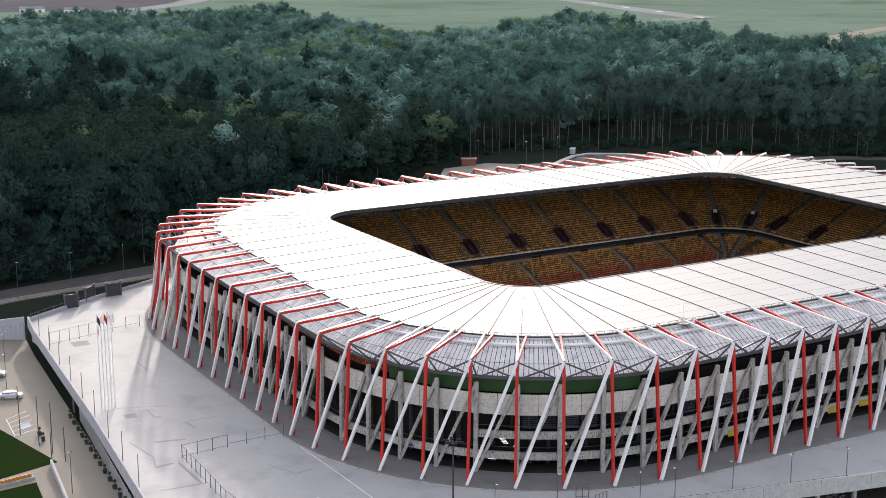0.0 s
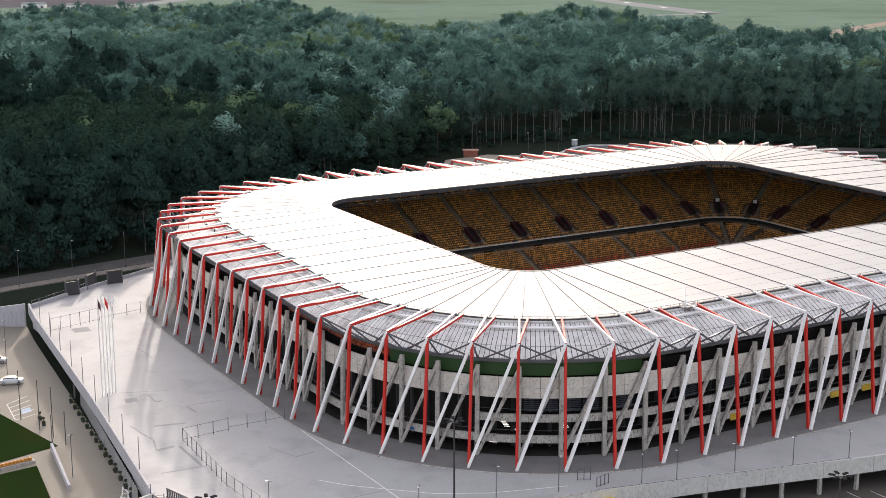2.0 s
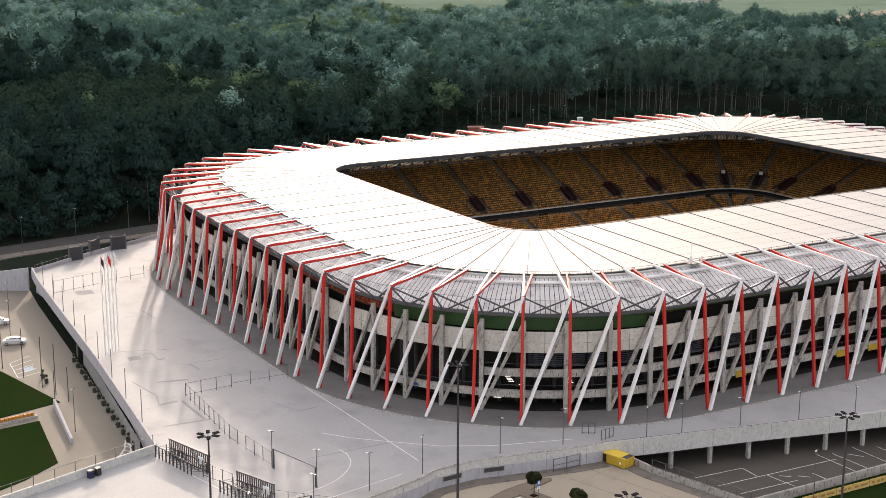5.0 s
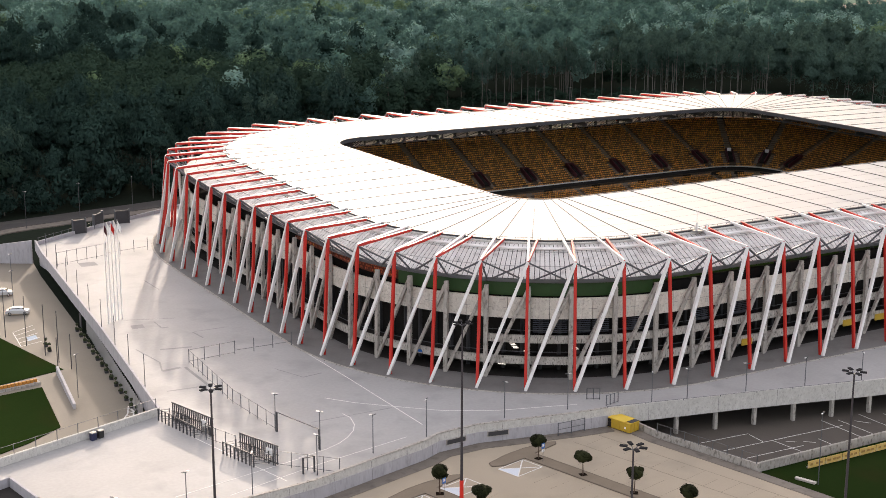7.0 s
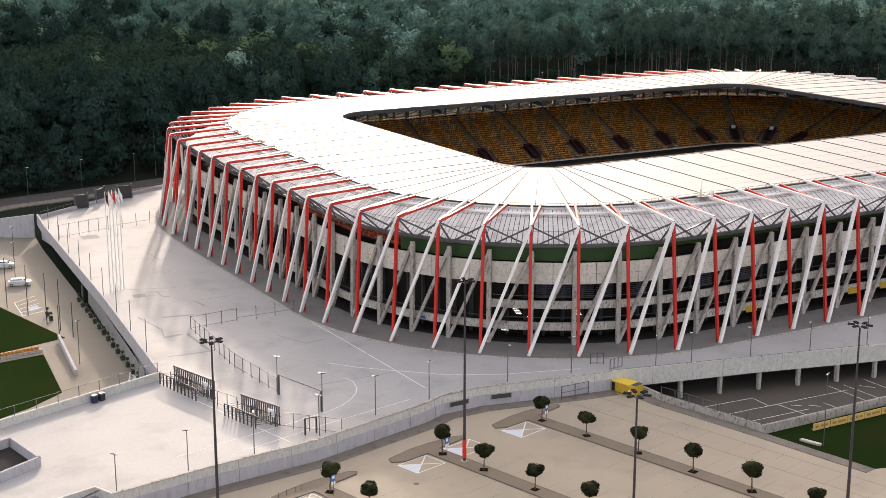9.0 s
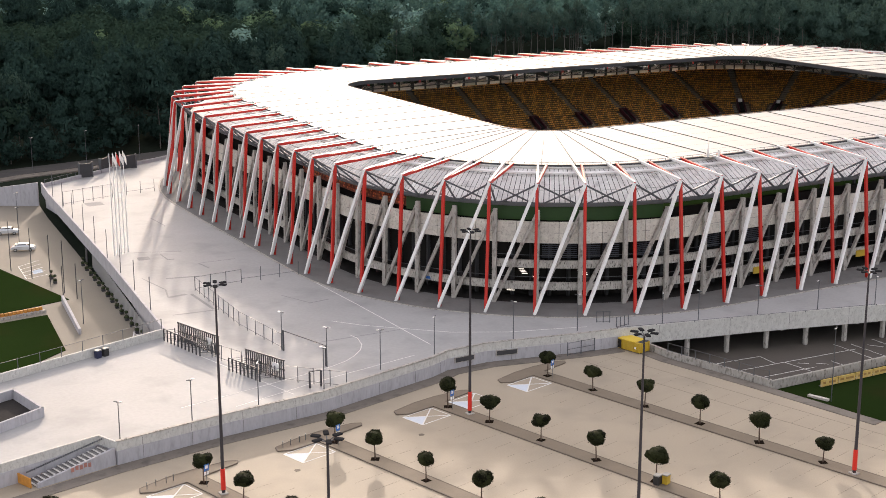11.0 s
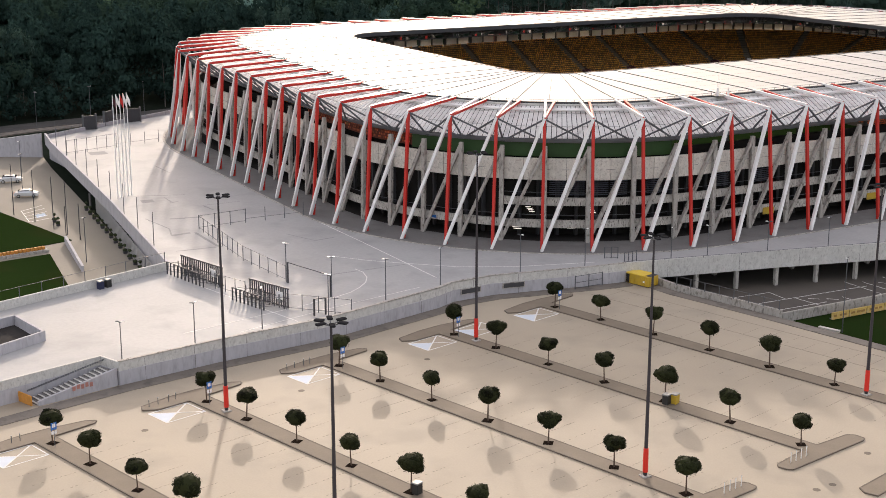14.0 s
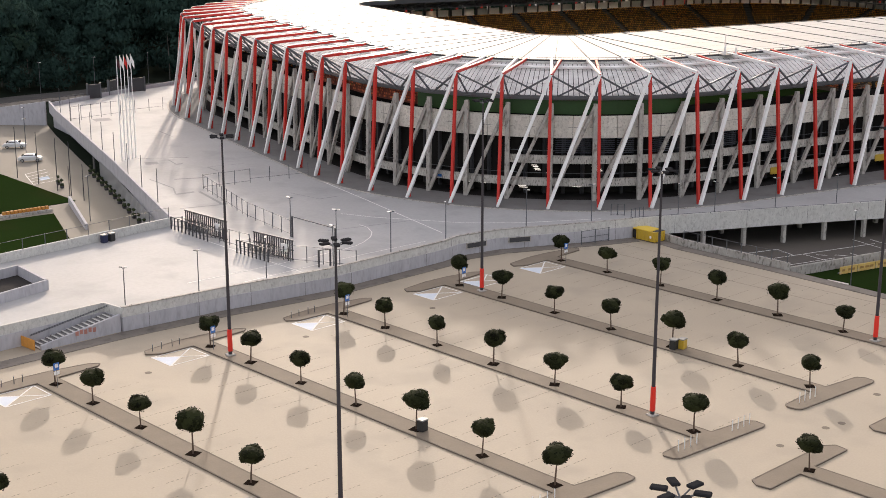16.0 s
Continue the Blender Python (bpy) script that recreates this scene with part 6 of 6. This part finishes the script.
for (xa, ya), (xb, yb) in zip(WOOD[:10], WOOD[1:11]):
    n = int(math.hypot(xb - xa, yb - ya) / 1.6)
    for i in range(n):
        f = rs.rand()
        q = (xa + (xb - xa) * f + rs.uniform(-3, 5), ya + (yb - ya) * f + rs.uniform(0, 26))
        (thicket if xa > 90 else brush).append(q)
forest("undergrowth", "dark low undergrowth at the foot of the woods", WOODS, broad, thicket, 4.2, 6.5, -0.5)
forest("undergrowth", "tall dark brush closing the foot of the woods", PINE, broad, brush, 9.5, 8.0, -0.5)
forest("conifer_woods", "mixed green treetops tinted blue for haze behind the stadium", HAZE_BLUE_WOODS, broad, spots_c, 13.5, 11.0, 8.0)


def edge_pine(seed):
    tree = thing("pine_tree", "tall slender pine with a bare trunk at the wood's edge", "tree", "pines at the wood's edge")
    rnd = random.Random(seed)
    bm = bmesh.new()
    p, r = Vector((0, 0, -0.2)), 0.17
    for j in range(6):
        q = p + Vector((rnd.uniform(-0.2, 0.2), rnd.uniform(-0.2, 0.2), 3.2))
        add_tube(bm, p, q, r, r * 0.86)
        p, r = q, r * 0.86
    for j in range(9):
        a, z = rnd.uniform(0, 6.28), rnd.uniform(10.0, 18.5)
        ln = rnd.uniform(0.8, 2.2)
        add_tube(bm, (0, 0, z), (ln * math.cos(a), ln * math.sin(a), z + rnd.uniform(0.2, 1.2)), 0.07, 0.03, 4)
    part("trunk", bm, PINE_BARK, tree)
    tv, tf = crown_template(50 + seed, seed % 2 == 0, 700, 0.42)
    tv = tv * np.array([6.6, 6.6, 11.5]) + np.array([0, 0, 11.3])
    ob_from("crown", tv, [list(map(int, q)) for q in tf], STEM_PINE, tree)
    return tree


pines = [edge_pine(s) for s in range(4)]
for i, (x, y) in enumerate(edge):
    h = rs.uniform(0.8, 1.15)
    m = Matrix.LocRotScale((x, y, -2.9), Euler((0, 0, rs.uniform(0, 6.28))), None)
    if i < 4:
        pines[i].matrix_basis = m
    else:
        src = pines[i % 4]
        keep = src.scale.copy()
        src.scale = (h, h, h)
        copy_thing(src, m)
        src.scale = keep
